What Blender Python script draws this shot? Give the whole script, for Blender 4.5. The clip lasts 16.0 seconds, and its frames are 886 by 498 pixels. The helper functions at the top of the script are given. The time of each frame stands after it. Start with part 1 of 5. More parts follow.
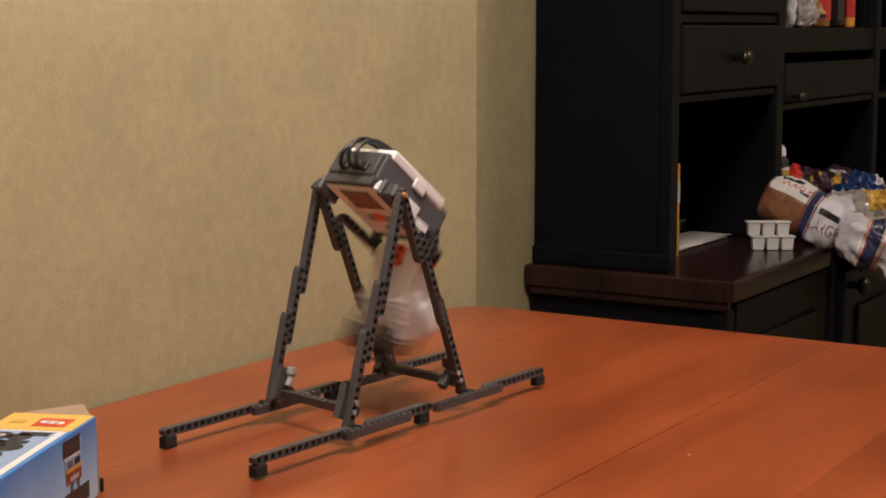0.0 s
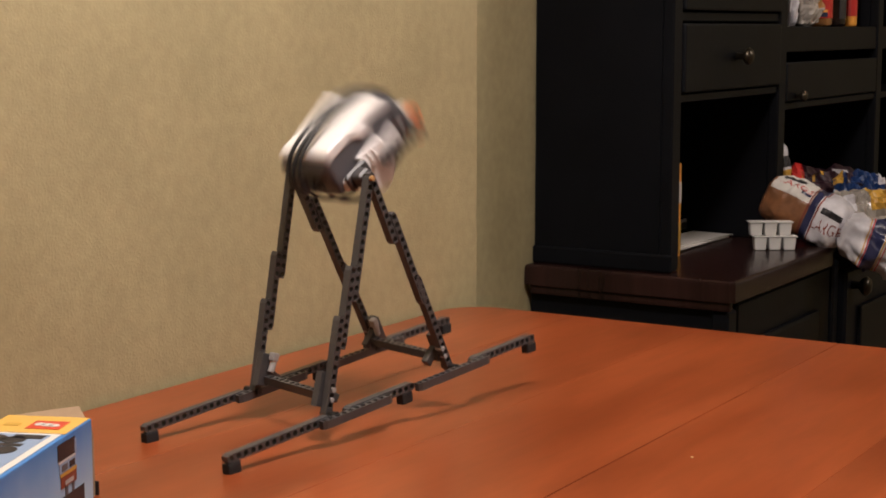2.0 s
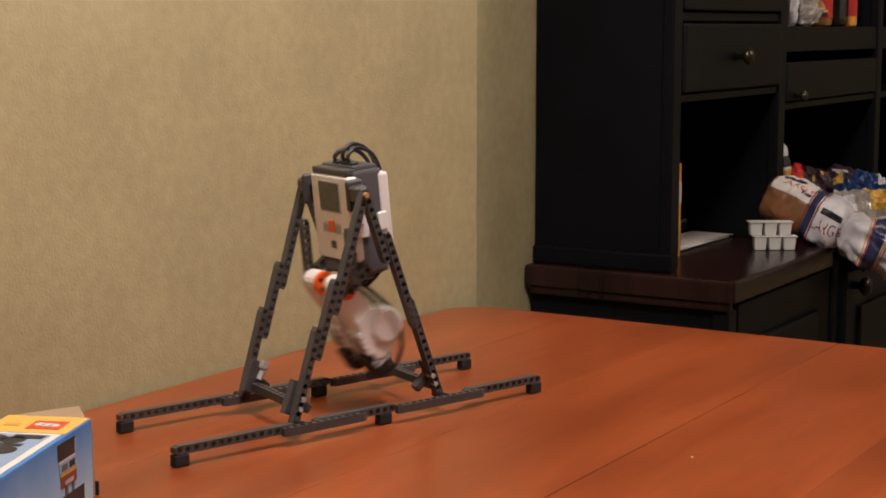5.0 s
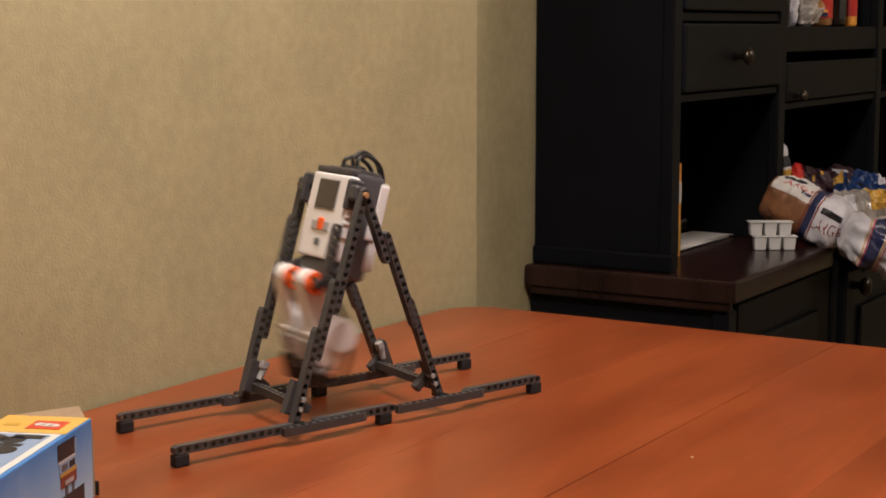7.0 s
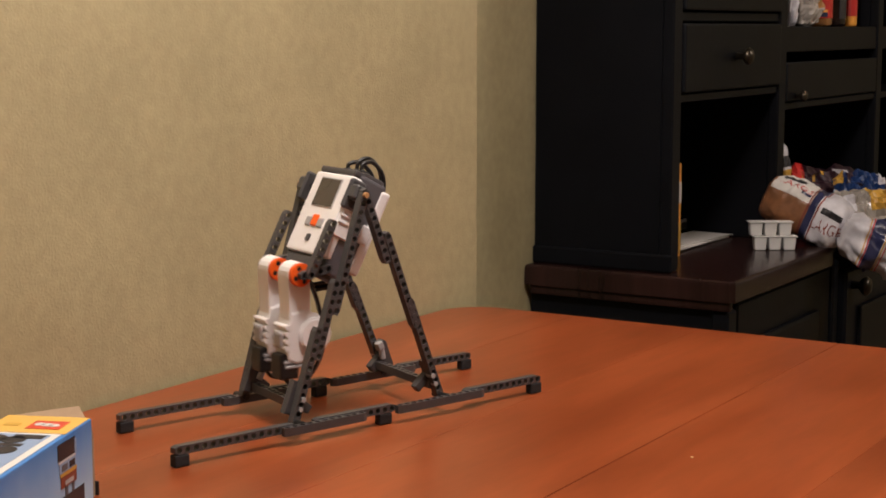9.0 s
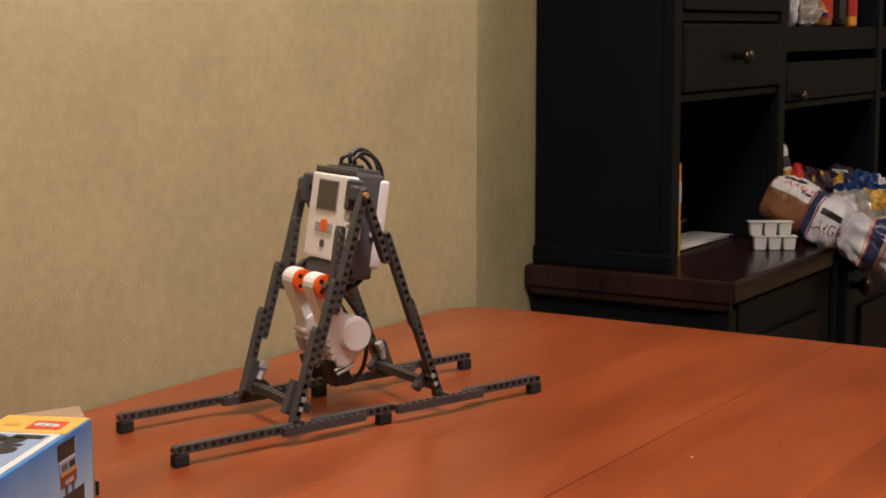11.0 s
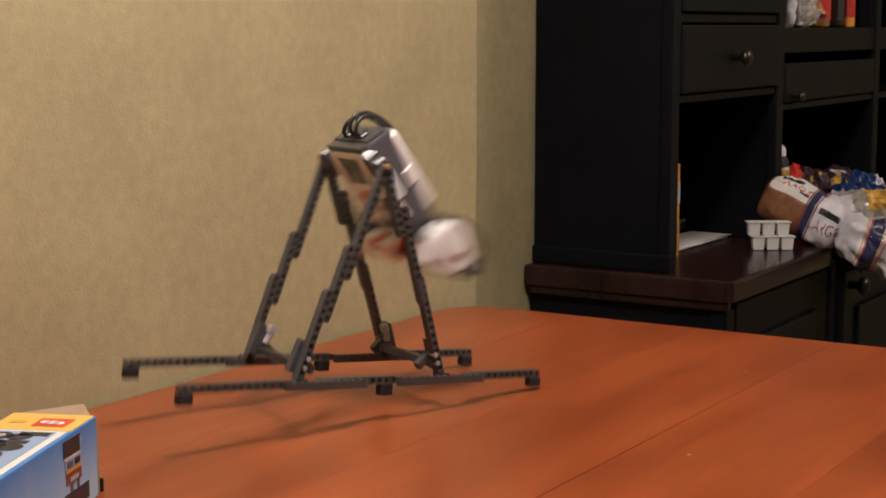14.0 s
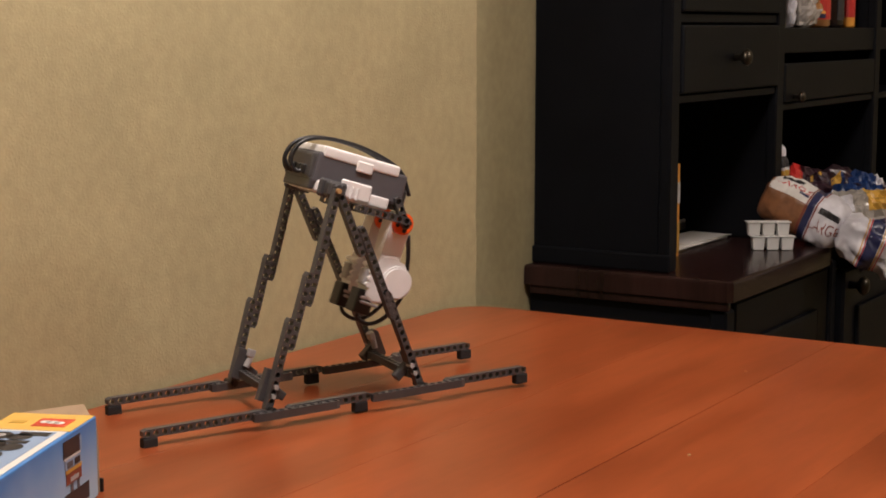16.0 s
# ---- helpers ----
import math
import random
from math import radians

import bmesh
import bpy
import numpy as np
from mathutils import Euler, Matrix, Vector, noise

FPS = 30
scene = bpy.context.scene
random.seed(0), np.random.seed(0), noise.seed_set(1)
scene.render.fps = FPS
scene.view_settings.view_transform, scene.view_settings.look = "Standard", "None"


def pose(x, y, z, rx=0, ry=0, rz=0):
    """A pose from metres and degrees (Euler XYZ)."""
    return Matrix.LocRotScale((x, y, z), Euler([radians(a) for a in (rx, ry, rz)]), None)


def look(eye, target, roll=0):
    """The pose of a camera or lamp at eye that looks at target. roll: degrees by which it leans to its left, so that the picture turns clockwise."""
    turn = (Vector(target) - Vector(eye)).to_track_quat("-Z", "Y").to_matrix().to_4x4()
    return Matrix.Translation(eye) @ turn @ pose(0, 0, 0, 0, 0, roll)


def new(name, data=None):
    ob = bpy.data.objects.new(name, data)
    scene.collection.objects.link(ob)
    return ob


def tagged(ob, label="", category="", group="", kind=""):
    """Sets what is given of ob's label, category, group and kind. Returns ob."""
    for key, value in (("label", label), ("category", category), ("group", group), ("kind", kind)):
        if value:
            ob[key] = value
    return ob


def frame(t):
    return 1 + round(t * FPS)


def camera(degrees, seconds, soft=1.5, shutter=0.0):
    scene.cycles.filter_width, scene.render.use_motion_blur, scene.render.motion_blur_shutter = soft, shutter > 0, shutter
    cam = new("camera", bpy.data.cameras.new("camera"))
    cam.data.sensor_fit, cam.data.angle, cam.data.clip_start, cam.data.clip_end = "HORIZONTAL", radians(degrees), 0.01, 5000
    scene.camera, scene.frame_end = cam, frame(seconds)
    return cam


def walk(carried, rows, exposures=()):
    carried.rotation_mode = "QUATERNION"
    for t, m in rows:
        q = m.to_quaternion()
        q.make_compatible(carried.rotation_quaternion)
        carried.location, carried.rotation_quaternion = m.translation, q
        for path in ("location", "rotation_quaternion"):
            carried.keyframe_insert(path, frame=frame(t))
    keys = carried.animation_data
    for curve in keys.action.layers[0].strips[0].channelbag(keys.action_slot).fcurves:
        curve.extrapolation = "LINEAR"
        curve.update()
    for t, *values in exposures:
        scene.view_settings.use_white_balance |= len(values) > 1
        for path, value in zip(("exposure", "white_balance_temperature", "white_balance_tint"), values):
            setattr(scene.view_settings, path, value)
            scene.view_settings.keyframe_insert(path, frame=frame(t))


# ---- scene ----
# The lens and the path: a still camera whose focus breathes a little.
cam = camera(30.76, 16.0, soft=1.8, shutter=0.8)
EYE = Vector((0.0, 0.0, 1.104))
YAW, TILT = 31.6, 7.87
FORWARD = Vector((-math.sin(radians(YAW)) * math.cos(radians(TILT)), math.cos(radians(YAW)) * math.cos(radians(TILT)), -math.sin(radians(TILT))))
REST = look(EYE, EYE + FORWARD)
NEAR = look(EYE + FORWARD * 0.0165, EYE + FORWARD * 2)
walk(cam, [(0, REST), (0.75, REST), (0.95, look(EYE + FORWARD * 0.019, EYE + FORWARD * 2)), (1.2, NEAR), (12.3, NEAR), (12.7, REST), (16, REST)],
     exposures=((0, 0.0), (16, 0.0)))

# ---- light ----
world = bpy.data.worlds.new("world")
scene.world = world
world.use_nodes = True
world.node_tree.nodes["Background"].inputs[0].default_value = (0.9, 0.62, 0.38, 1)
world.node_tree.nodes["Background"].inputs[1].default_value = 0.05


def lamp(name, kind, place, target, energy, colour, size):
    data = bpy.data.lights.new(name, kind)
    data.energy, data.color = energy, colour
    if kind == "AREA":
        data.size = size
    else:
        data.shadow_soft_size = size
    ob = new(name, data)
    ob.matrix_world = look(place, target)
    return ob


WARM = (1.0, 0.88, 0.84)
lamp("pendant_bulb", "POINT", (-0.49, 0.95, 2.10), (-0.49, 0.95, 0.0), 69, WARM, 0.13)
# Added fill with no known source, aimed to lift the hutch's fronts.
lamp("room_light", "AREA", (1.1, 3.65, 2.38), (-0.9, 2.9, 0.9), 30, WARM, 0.6)

# ---- materials ----


def material(name, base, rough=0.5, metal=0.0, spec=0.5, vary=0.15, scale=20.0, bump=0.0, bump_scale=200.0, coat=0.0, stretch=(1, 1, 1), second=None):
    m = bpy.data.materials.new(name)
    m.use_nodes = True
    n, l = m.node_tree.nodes, m.node_tree.links
    b = n["Principled BSDF"]
    b.inputs["Roughness"].default_value = rough
    b.inputs["Metallic"].default_value = metal
    b.inputs["Specular IOR Level"].default_value = spec
    b.inputs["Coat Weight"].default_value = coat
    b.inputs["Coat Roughness"].default_value = 0.12
    co = n.new("ShaderNodeTexCoord")
    mp = n.new("ShaderNodeMapping")
    mp.inputs["Scale"].default_value = stretch
    l.new(co.outputs["Object"], mp.inputs["Vector"])
    fine = n.new("ShaderNodeTexNoise")
    fine.inputs["Scale"].default_value = scale
    fine.inputs["Detail"].default_value = 6
    l.new(mp.outputs[0], fine.inputs["Vector"])
    wide = n.new("ShaderNodeTexNoise")
    wide.inputs["Scale"].default_value = scale * 0.13
    l.new(mp.outputs[0], wide.inputs["Vector"])
    add = n.new("ShaderNodeMath")
    add.operation = "MULTIPLY_ADD"
    add.inputs[1].default_value, add.inputs[2].default_value = 0.5, 0.0
    l.new(wide.outputs["Fac"], add.inputs[0])
    mix = n.new("ShaderNodeMath")
    mix.operation = "MULTIPLY_ADD"
    mix.inputs[1].default_value = 0.5
    l.new(fine.outputs["Fac"], mix.inputs[0])
    l.new(add.outputs[0], mix.inputs[2])
    ramp = n.new("ShaderNodeValToRGB")
    lo = [c * (1 - vary) for c in base]
    hi = [min(1, c * (1 + vary)) for c in base]
    if second:
        lo = second
    ramp.color_ramp.elements[0].position, ramp.color_ramp.elements[1].position = 0.36, 0.64
    ramp.color_ramp.elements[0].color, ramp.color_ramp.elements[1].color = (*lo, 1), (*hi, 1)
    l.new(mix.outputs[0], ramp.inputs[0])
    l.new(ramp.outputs[0], b.inputs["Base Color"])
    if bump:
        g = n.new("ShaderNodeTexNoise")
        g.inputs["Scale"].default_value = bump_scale
        g.inputs["Detail"].default_value = 3
        l.new(co.outputs["Object"], g.inputs["Vector"])
        bp = n.new("ShaderNodeBump")
        bp.inputs["Strength"].default_value = bump
        bp.inputs["Distance"].default_value = 0.002
        l.new(g.outputs["Fac"], bp.inputs["Height"])
        l.new(bp.outputs[0], b.inputs["Normal"])
    return m


WALL = material("green_wall_paint", (0.394, 0.342, 0.193), 0.75, spec=0.2, vary=0.09, scale=70, bump=0.26, bump_scale=330)
CEILING = material("ceiling_paint", (0.75, 0.72, 0.66), 0.9, vary=0.03)
FLOOR = material("floor_wood", (0.20, 0.11, 0.06), 0.4, vary=0.3, scale=14, stretch=(6, 0.5, 1))
TABLE_DARK = material("table_edge_wood", (0.28, 0.08, 0.025), 0.4, vary=0.2, scale=16, stretch=(6, 0.6, 1))
BLACK_PAINT = material("black_green_paint", (0.0043, 0.0049, 0.0066), 0.46, spec=0.12, vary=0.3, scale=9, bump=0.08, bump_scale=90)
COUNTER = material("dark_brown_wood", (0.021, 0.0090, 0.0078), 0.24, spec=0.30, vary=0.4, scale=10, stretch=(8, 0.8, 1))
KNOB = material("dark_bronze", (0.055, 0.045, 0.032), 0.34, metal=0.85, vary=0.3, scale=80)
GREY = material("dark_grey_plastic", (0.058, 0.056, 0.058), 0.36, vary=0.12, scale=120)
MIDGREY = material("medium_grey_plastic", (0.090, 0.089, 0.100), 0.42, vary=0.08, scale=90)
LIGHTGREY = material("light_grey_plastic", (0.34, 0.33, 0.33), 0.35, vary=0.06, scale=120)
BLACK = material("black_plastic", (0.010, 0.010, 0.011), 0.4, vary=0.2, scale=100)
RUBBER = material("black_rubber", (0.010, 0.010, 0.011), 0.75, vary=0.25, scale=150)
WHITE = material("white_plastic", (0.76, 0.745, 0.74), 0.32, vary=0.04, scale=60)
ORANGE = material("orange_plastic", (0.82, 0.115, 0.012), 0.35, vary=0.08, scale=90)
SCREEN = material("display_glass", (0.060, 0.050, 0.042), 0.12, vary=0.08, scale=40, coat=0.4)
PIN = material("tan_pin_plastic", (0.45, 0.26, 0.11), 0.35, vary=0.06, scale=90)


def table_wood():
    """Orange varnished boards: long grain, blotches, wear marks, a different tone for each board."""
    m = material("orange_wood", (0.252, 0.0575, 0.0172), 0.285, spec=0.52, vary=0.15, scale=22, stretch=(5, 0.7, 1))
    n, l = m.node_tree.nodes, m.node_tree.links
    b = n["Principled BSDF"]
    base = b.inputs["Base Color"].links[0].from_socket
    co = n.new("ShaderNodeTexCoord")
    blotch = n.new("ShaderNodeTexNoise")
    blotch.inputs["Scale"].default_value, blotch.inputs["Detail"].default_value = 5.5, 4
    mp = n.new("ShaderNodeMapping")
    mp.inputs["Scale"].default_value = (2.4, 0.6, 1)
    mp.inputs["Location"].default_value = (3.1, 1.7, 0)
    l.new(co.outputs["Object"], mp.inputs["Vector"])
    l.new(mp.outputs[0], blotch.inputs["Vector"])
    ramp = n.new("ShaderNodeValToRGB")
    ramp.color_ramp.elements[0].position, ramp.color_ramp.elements[1].position = 0.38, 0.62
    ramp.color_ramp.elements[0].color, ramp.color_ramp.elements[1].color = (0.82, 0.77, 0.73, 1), (1.07, 1.08, 1.09, 1)
    l.new(blotch.outputs["Fac"], ramp.inputs[0])
    mix = n.new("ShaderNodeMix")
    mix.data_type, mix.blend_type = "RGBA", "MULTIPLY"
    mix.inputs["Factor"].default_value = 1.0
    l.new(base, mix.inputs[6])
    l.new(ramp.outputs[0], mix.inputs[7])
    info = n.new("ShaderNodeObjectInfo")
    tone = n.new("ShaderNodeMapRange")
    tone.inputs["To Min"].default_value, tone.inputs["To Max"].default_value = 0.90, 1.06
    l.new(info.outputs["Random"], tone.inputs["Value"])
    hue = n.new("ShaderNodeHueSaturation")
    l.new(tone.outputs[0], hue.inputs["Value"])
    l.new(mix.outputs[2], hue.inputs["Color"])
    l.new(hue.outputs[0], b.inputs["Base Color"])
    return m


TABLE = table_wood()

# ---- helpers of shape ----


def mesh_of(name, bm, mat, smooth=False):
    bmesh.ops.recalc_face_normals(bm, faces=bm.faces)
    me = bpy.data.meshes.new(name)
    bm.to_mesh(me)
    bm.free()
    for m in mat if isinstance(mat, (list, tuple)) else [mat]:
        me.materials.append(m)
    if smooth:
        for p in me.polygons:
            p.use_smooth = True
    return me


def part(name, bm, mat, parent=None, label="", smooth=False, at=None):
    ob = new(name, mesh_of(name, bm, mat, smooth))
    if parent is not None:
        ob.parent = parent
    if at is not None:
        ob.matrix_local = at
    if label:
        tagged(ob, label)
    return ob


def box_into(bm, x0, y0, z0, x1, y1, z1, bevel=0.0, seg=1, m=None):
    r = bmesh.ops.create_cube(bm, size=1, matrix=Matrix.Translation(((x0 + x1) / 2, (y0 + y1) / 2, (z0 + z1) / 2)) @ Matrix.Diagonal((x1 - x0, y1 - y0, z1 - z0, 1)))
    vs = r["verts"]
    if bevel:
        es = list({e for v in vs for e in v.link_edges})
        r = bmesh.ops.bevel(bm, geom=es, offset=bevel, segments=seg, profile=0.6, affect="EDGES")
        vs = list({v for f in r["faces"] for v in f.verts} | {v for v in vs if v.is_valid})
    if m is not None:
        bmesh.ops.transform(bm, matrix=m, verts=vs)
    return vs


def block(x0, y0, z0, x1, y1, z1, bevel=0.0, seg=1):
    bm = bmesh.new()
    box_into(bm, x0, y0, z0, x1, y1, z1, bevel, seg)
    return bm


def cyl_into(bm, r0, r1, depth, m, n=20):
    return bmesh.ops.create_cone(bm, cap_ends=True, segments=n, radius1=r0, radius2=r1, depth=depth, matrix=m)["verts"]


def lathe(profile, n=24):
    """A solid of revolution round z from (radius, height) pairs."""
    bm = bmesh.new()
    rings = []
    for r, z in profile:
        rings.append([bm.verts.new((r * math.cos(2 * math.pi * i / n), r * math.sin(2 * math.pi * i / n), z)) for i in range(n)])
    for a, b in zip(rings, rings[1:]):
        for i in range(n):
            bm.faces.new((a[i], a[(i + 1) % n], b[(i + 1) % n], b[i]))
    bm.faces.new(rings[0][::-1])
    bm.faces.new(rings[-1])
    return bm


def prism(points, y0, y1, bevel=0.0):
    """An outline in x and z, extruded from y0 to y1."""
    bm = bmesh.new()
    a = [bm.verts.new((x, y0, z)) for x, z in points]
    b = [bm.verts.new((x, y1, z)) for x, z in points]
    k = len(points)
    caps = [bm.faces.new(a), bm.faces.new(b[::-1])]
    for i in range(k):
        bm.faces.new((a[i], b[i], b[(i + 1) % k], a[(i + 1) % k]))
    if bevel:
        es = list({e for f in caps for e in f.edges})
        bmesh.ops.bevel(bm, geom=es, offset=bevel, segments=2, profile=0.6, affect="EDGES")
    return bm


def tube(points, radius, n=8, smooth_steps=6):
    """A round cable along a smooth line through the points."""
    pts = [Vector(p) for p in points]
    line = []
    ext = [pts[0] * 2 - pts[1]] + pts + [pts[-1] * 2 - pts[-2]]
    for i in range(1, len(ext) - 2):
        p0, p1, p2, p3 = ext[i - 1:i + 3]
        for s in range(smooth_steps):
            t = s / smooth_steps
            line.append(0.5 * (2 * p1 + (p2 - p0) * t + (2 * p0 - 5 * p1 + 4 * p2 - p3) * t * t + (3 * p1 - p0 - 3 * p2 + p3) * t ** 3))
    line.append(pts[-1])
    bm = bmesh.new()
    side = Vector((0, 1, 0))
    rings = []
    for i, p in enumerate(line):
        d = (line[min(i + 1, len(line) - 1)] - line[max(i - 1, 0)]).normalized()
        s = (side - d * side.dot(d)).normalized()
        side = s
        u = d.cross(s)
        rings.append([bm.verts.new(p + radius * (math.cos(2 * math.pi * k / n) * s + math.sin(2 * math.pi * k / n) * u)) for k in range(n)])
    for a, b in zip(rings, rings[1:]):
        for k in range(n):
            bm.faces.new((a[k], a[(k + 1) % n], b[(k + 1) % n], b[k]))
    bm.faces.new(rings[0][::-1])
    bm.faces.new(rings[-1])
    return bm


# ---- the room ----
WX = -1.057          # the long green wall
JOG = 1.804          # where it steps out
TOP = 0.75           # the table


def structure(name, bm, mat, label, smooth=False):
    return tagged(part(name, bm, mat, smooth=smooth), label, "room", kind="structure")


AX = -1.276          # the wall of the alcove behind the hutch
structure("floor", block(-1.5, -2.0, -0.1, 2.6, 4.3, 0.0), FLOOR, "brown wooden floor under the table")
structure("ceiling", block(-1.5, -2.0, 2.45, 2.6, 4.3, 2.55), CEILING, "plain white painted ceiling")
structure("wall_west", block(WX - 0.34, -2.0, 0.0, WX, JOG, 2.45, 0.004, 2), WALL, "olive green painted wall with rolled texture")
structure("wall_alcove", block(AX - 0.2, JOG, 0.0, AX, 4.2, 2.45), WALL, "olive green wall of the alcove behind the hutch")
structure("wall_north", block(-1.5, 4.2, 0.0, 2.6, 4.3, 2.45), WALL, "olive green wall closing the room behind the hutch")
structure("wall_east", block(2.5, -2.0, 0.0, 2.6, 4.2, 2.45), WALL, "olive green wall closing the room opposite")
structure("wall_south", block(WX, -2.1, 0.0, 2.5, -2.0, 2.45), WALL, "olive green wall closing the room behind")
# ---- the table ----


def table():
    thing = tagged(new("dining_table"), "orange-stained plank dining table standing against the green wall", "table")
    thing.location = (0, 0, 0)
    x0, x1, y0, y1, r = WX + 0.006, 0.10, -0.10, 1.757, 0.055
    seams = [x0, -0.892, -0.726, -0.560, -0.394, -0.228, -0.062, x1]
    for i, (a, b) in enumerate(zip(seams, seams[1:])):
        gap = {3: 0.0005}           # the joint that has opened
        a2, b2 = (a if i == 0 else a + gap.get(i, 0.00004)), (b if i == len(seams) - 2 else b - gap.get(i + 1, 0.00004))
        pts = [(a2, y0), (b2, y0), (b2, y1)]
        if i == 0:
            pts += [(a2 + r - r * math.sin(radians(q)), y1 - r + r * math.cos(radians(q))) for q in range(0, 91, 10)]
        else:
            pts += [(a2, y1)]
        bm = bmesh.new()
        lo = [bm.verts.new((x, y, TOP - 0.028)) for x, y in pts]
        hi = [bm.verts.new((x, y, TOP)) for x, y in pts]
        k = len(pts)
        bm.faces.new(lo[::-1])
        f = bm.faces.new(hi)
        for j in range(k):
            bm.faces.new((lo[j], lo[(j + 1) % k], hi[(j + 1) % k], hi[j]))
        bmesh.ops.bevel(bm, geom=list(f.edges), offset=0.0004, segments=2, profile=0.6, affect="EDGES")
        part("plank", bm, TABLE, thing)
    part("apron", block(x0 + 0.06, y0 + 0.06, 0.63, x0 + 0.085, y1 - 0.06, 0.722, 0.002), TABLE_DARK, thing)
    part("apron", block(x1 - 0.085, y0 + 0.06, 0.63, x1 - 0.06, y1 - 0.06, 0.722, 0.002), TABLE_DARK, thing)
    part("apron", block(x0 + 0.085, y1 - 0.085, 0.63, x1 - 0.085, y1 - 0.06, 0.722, 0.002), TABLE_DARK, thing)
    for x in (x0 + 0.05, x1 - 0.12):
        for y in (y0 + 0.05, y1 - 0.12):
            part("leg", block(x, y, 0.0, x + 0.07, y + 0.07, 0.722, 0.006, 2), TABLE_DARK, thing)
    return thing


table()

# ---- the hutch ----
HB, HF = -0.9765, -0.791       # back and front of the upper part
Y0, Y1, Y2, Y3 = 1.81, 2.188, 2.645, 3.05
CT = 0.804                    # top of the counter
CF = -0.696
BACK = 1.30                   # the hutch and what lies on it are drawn small and then set back into the alcove
LOW = EYE.z * (1 - 1 / BACK)  # the floor before that


def hutch():
    thing = tagged(new("hutch"), "black painted hutch with drawers and open cubbies above a brown counter", "cupboard")
    st = 0.018
    top = 1.75
    part("side_panel", block(HB, Y0, CT, HF - 0.012, Y0 + st, top, 0.0015), BLACK_PAINT, thing)
    part("back_panel", block(HB, Y0 + st, CT, HB + 0.006, Y3, top), BLACK_PAINT, thing)
    part("top_panel", block(HB, Y0 - 0.01, top, HF + 0.02, Y3 + 0.01, top + 0.02, 0.003), BLACK_PAINT, thing)
    for y in (Y1, Y2, Y3):
        part("divider", block(HB + 0.006, y - 0.009, CT, HF - 0.012, y + 0.009, top, 0.001), BLACK_PAINT, thing)
        part("stile", block(HF - 0.012, y - 0.014, CT, HF + 0.003, y + 0.014, top, 0.002), BLACK_PAINT, thing)
    part("stile", block(HF - 0.012, Y0 - 0.002, CT, HF + 0.003, Y0 + 0.024, top, 0.002), BLACK_PAINT, thing)
    part("base_moulding", block(HB, Y0 - 0.006, CT, HF + 0.006, Y0 - 0.0005, CT + 0.022, 0.002), BLACK_PAINT, thing)
    # first column: cubby, drawer, cubby
    a, b = Y0 + 0.024, Y1 - 0.014
    def rail(z0, z1, a, b):
        part("rail", block(HB + 0.006, a, z0, HF, b, z1, 0.0015), BLACK_PAINT, thing)
    rail(1.010, 1.020, a, b)
    rail(1.108, 1.120, a, b)
    d = part("drawer_front", block(HF - 0.006, a + 0.003, 1.022, HF + 0.006, b - 0.003, 1.106, 0.003, 2), BLACK_PAINT, thing)
    knob(d, (HF + 0.006, (a + b) / 2, 1.064), 0.82)
    d = part("drawer_front", block(HF - 0.006, a + 0.003, 1.122, HF + 0.006, b - 0.003, 1.222, 0.003, 2), BLACK_PAINT, thing)
    knob(d, (HF + 0.006, (a + b) / 2, 1.17))
    rail(1.224, 1.236, a, b)
    # second column: open below, drawer, slot, open shelf
    a, b = Y1 + 0.014, Y2 - 0.014
    rail(0.985, 0.995, a, b)
    d = part("drawer_front", block(HF - 0.006, a + 0.003, 0.997, HF + 0.004, b - 0.003, 1.052, 0.003, 2), BLACK_PAINT, thing)
    knob(d, (HF + 0.004, a + 0.04, 1.004), 0.6)
    rail(1.066, 1.102, a, b)
    rail(1.30, 1.315, a, b)
    a, b = Y2 + 0.014, Y3 - 0.014
    rail(0.985, 0.995, a, b)
    rail(1.066, 1.102, a, b)
    # the counter, rounded at its free end, and the base under it
    pts = [(HB, 1.785), (CF - 0.006, 1.785), (CF, 1.791), (CF, 2.150)]
    pts += [(CF - 0.05 + 0.05 * math.cos(radians(q)), 2.150 + 0.05 * math.sin(radians(q))) for q in range(15, 91, 15)]
    pts += [(HB, 2.200)]
    bm = bmesh.new()
    lo = [bm.verts.new((x, y, CT - 0.026)) for x, y in pts]
    hi = [bm.verts.new((x, y, CT)) for x, y in pts]
    bm.faces.new(lo[::-1])
    top_face = bm.faces.new(hi)
    for j in range(len(pts)):
        k = (j + 1) % len(pts)
        bm.faces.new((lo[j], lo[k], hi[k], hi[j]))
    bmesh.ops.bevel(bm, geom=list(top_face.edges), offset=0.005, segments=3, profile=0.6, affect="EDGES")
    part("counter", bm, COUNTER, thing, "dark brown polished wood counter")
    part("counter_lip", block(HB + 0.004, 1.789, CT - 0.038, CF - 0.006, 1.80, CT - 0.0262, 0.003, 2), COUNTER, thing)
    part("base_side", block(HB, 1.80, LOW, CF - 0.03, 1.82, CT - 0.0385, 0.002), BLACK_PAINT, thing)
    part("base_back", block(HB, 1.82, LOW, HB + 0.01, 2.20, CT - 0.027), BLACK_PAINT, thing)
    part("corner_post", block(CF - 0.032, 1.795, LOW, CF - 0.010, 1.824, CT - 0.0385, 0.003), BLACK_PAINT, thing)
    door = part("door", block(CF - 0.030, 1.836, LOW + 0.05, CF - 0.014, 2.185, CT - 0.034, 0.003), BLACK_PAINT, thing)
    part("door_panel", block(CF - 0.0138, 1.90, LOW + 0.10, CF - 0.008, 2.13, CT - 0.085, 0.005, 2), BLACK_PAINT, door)
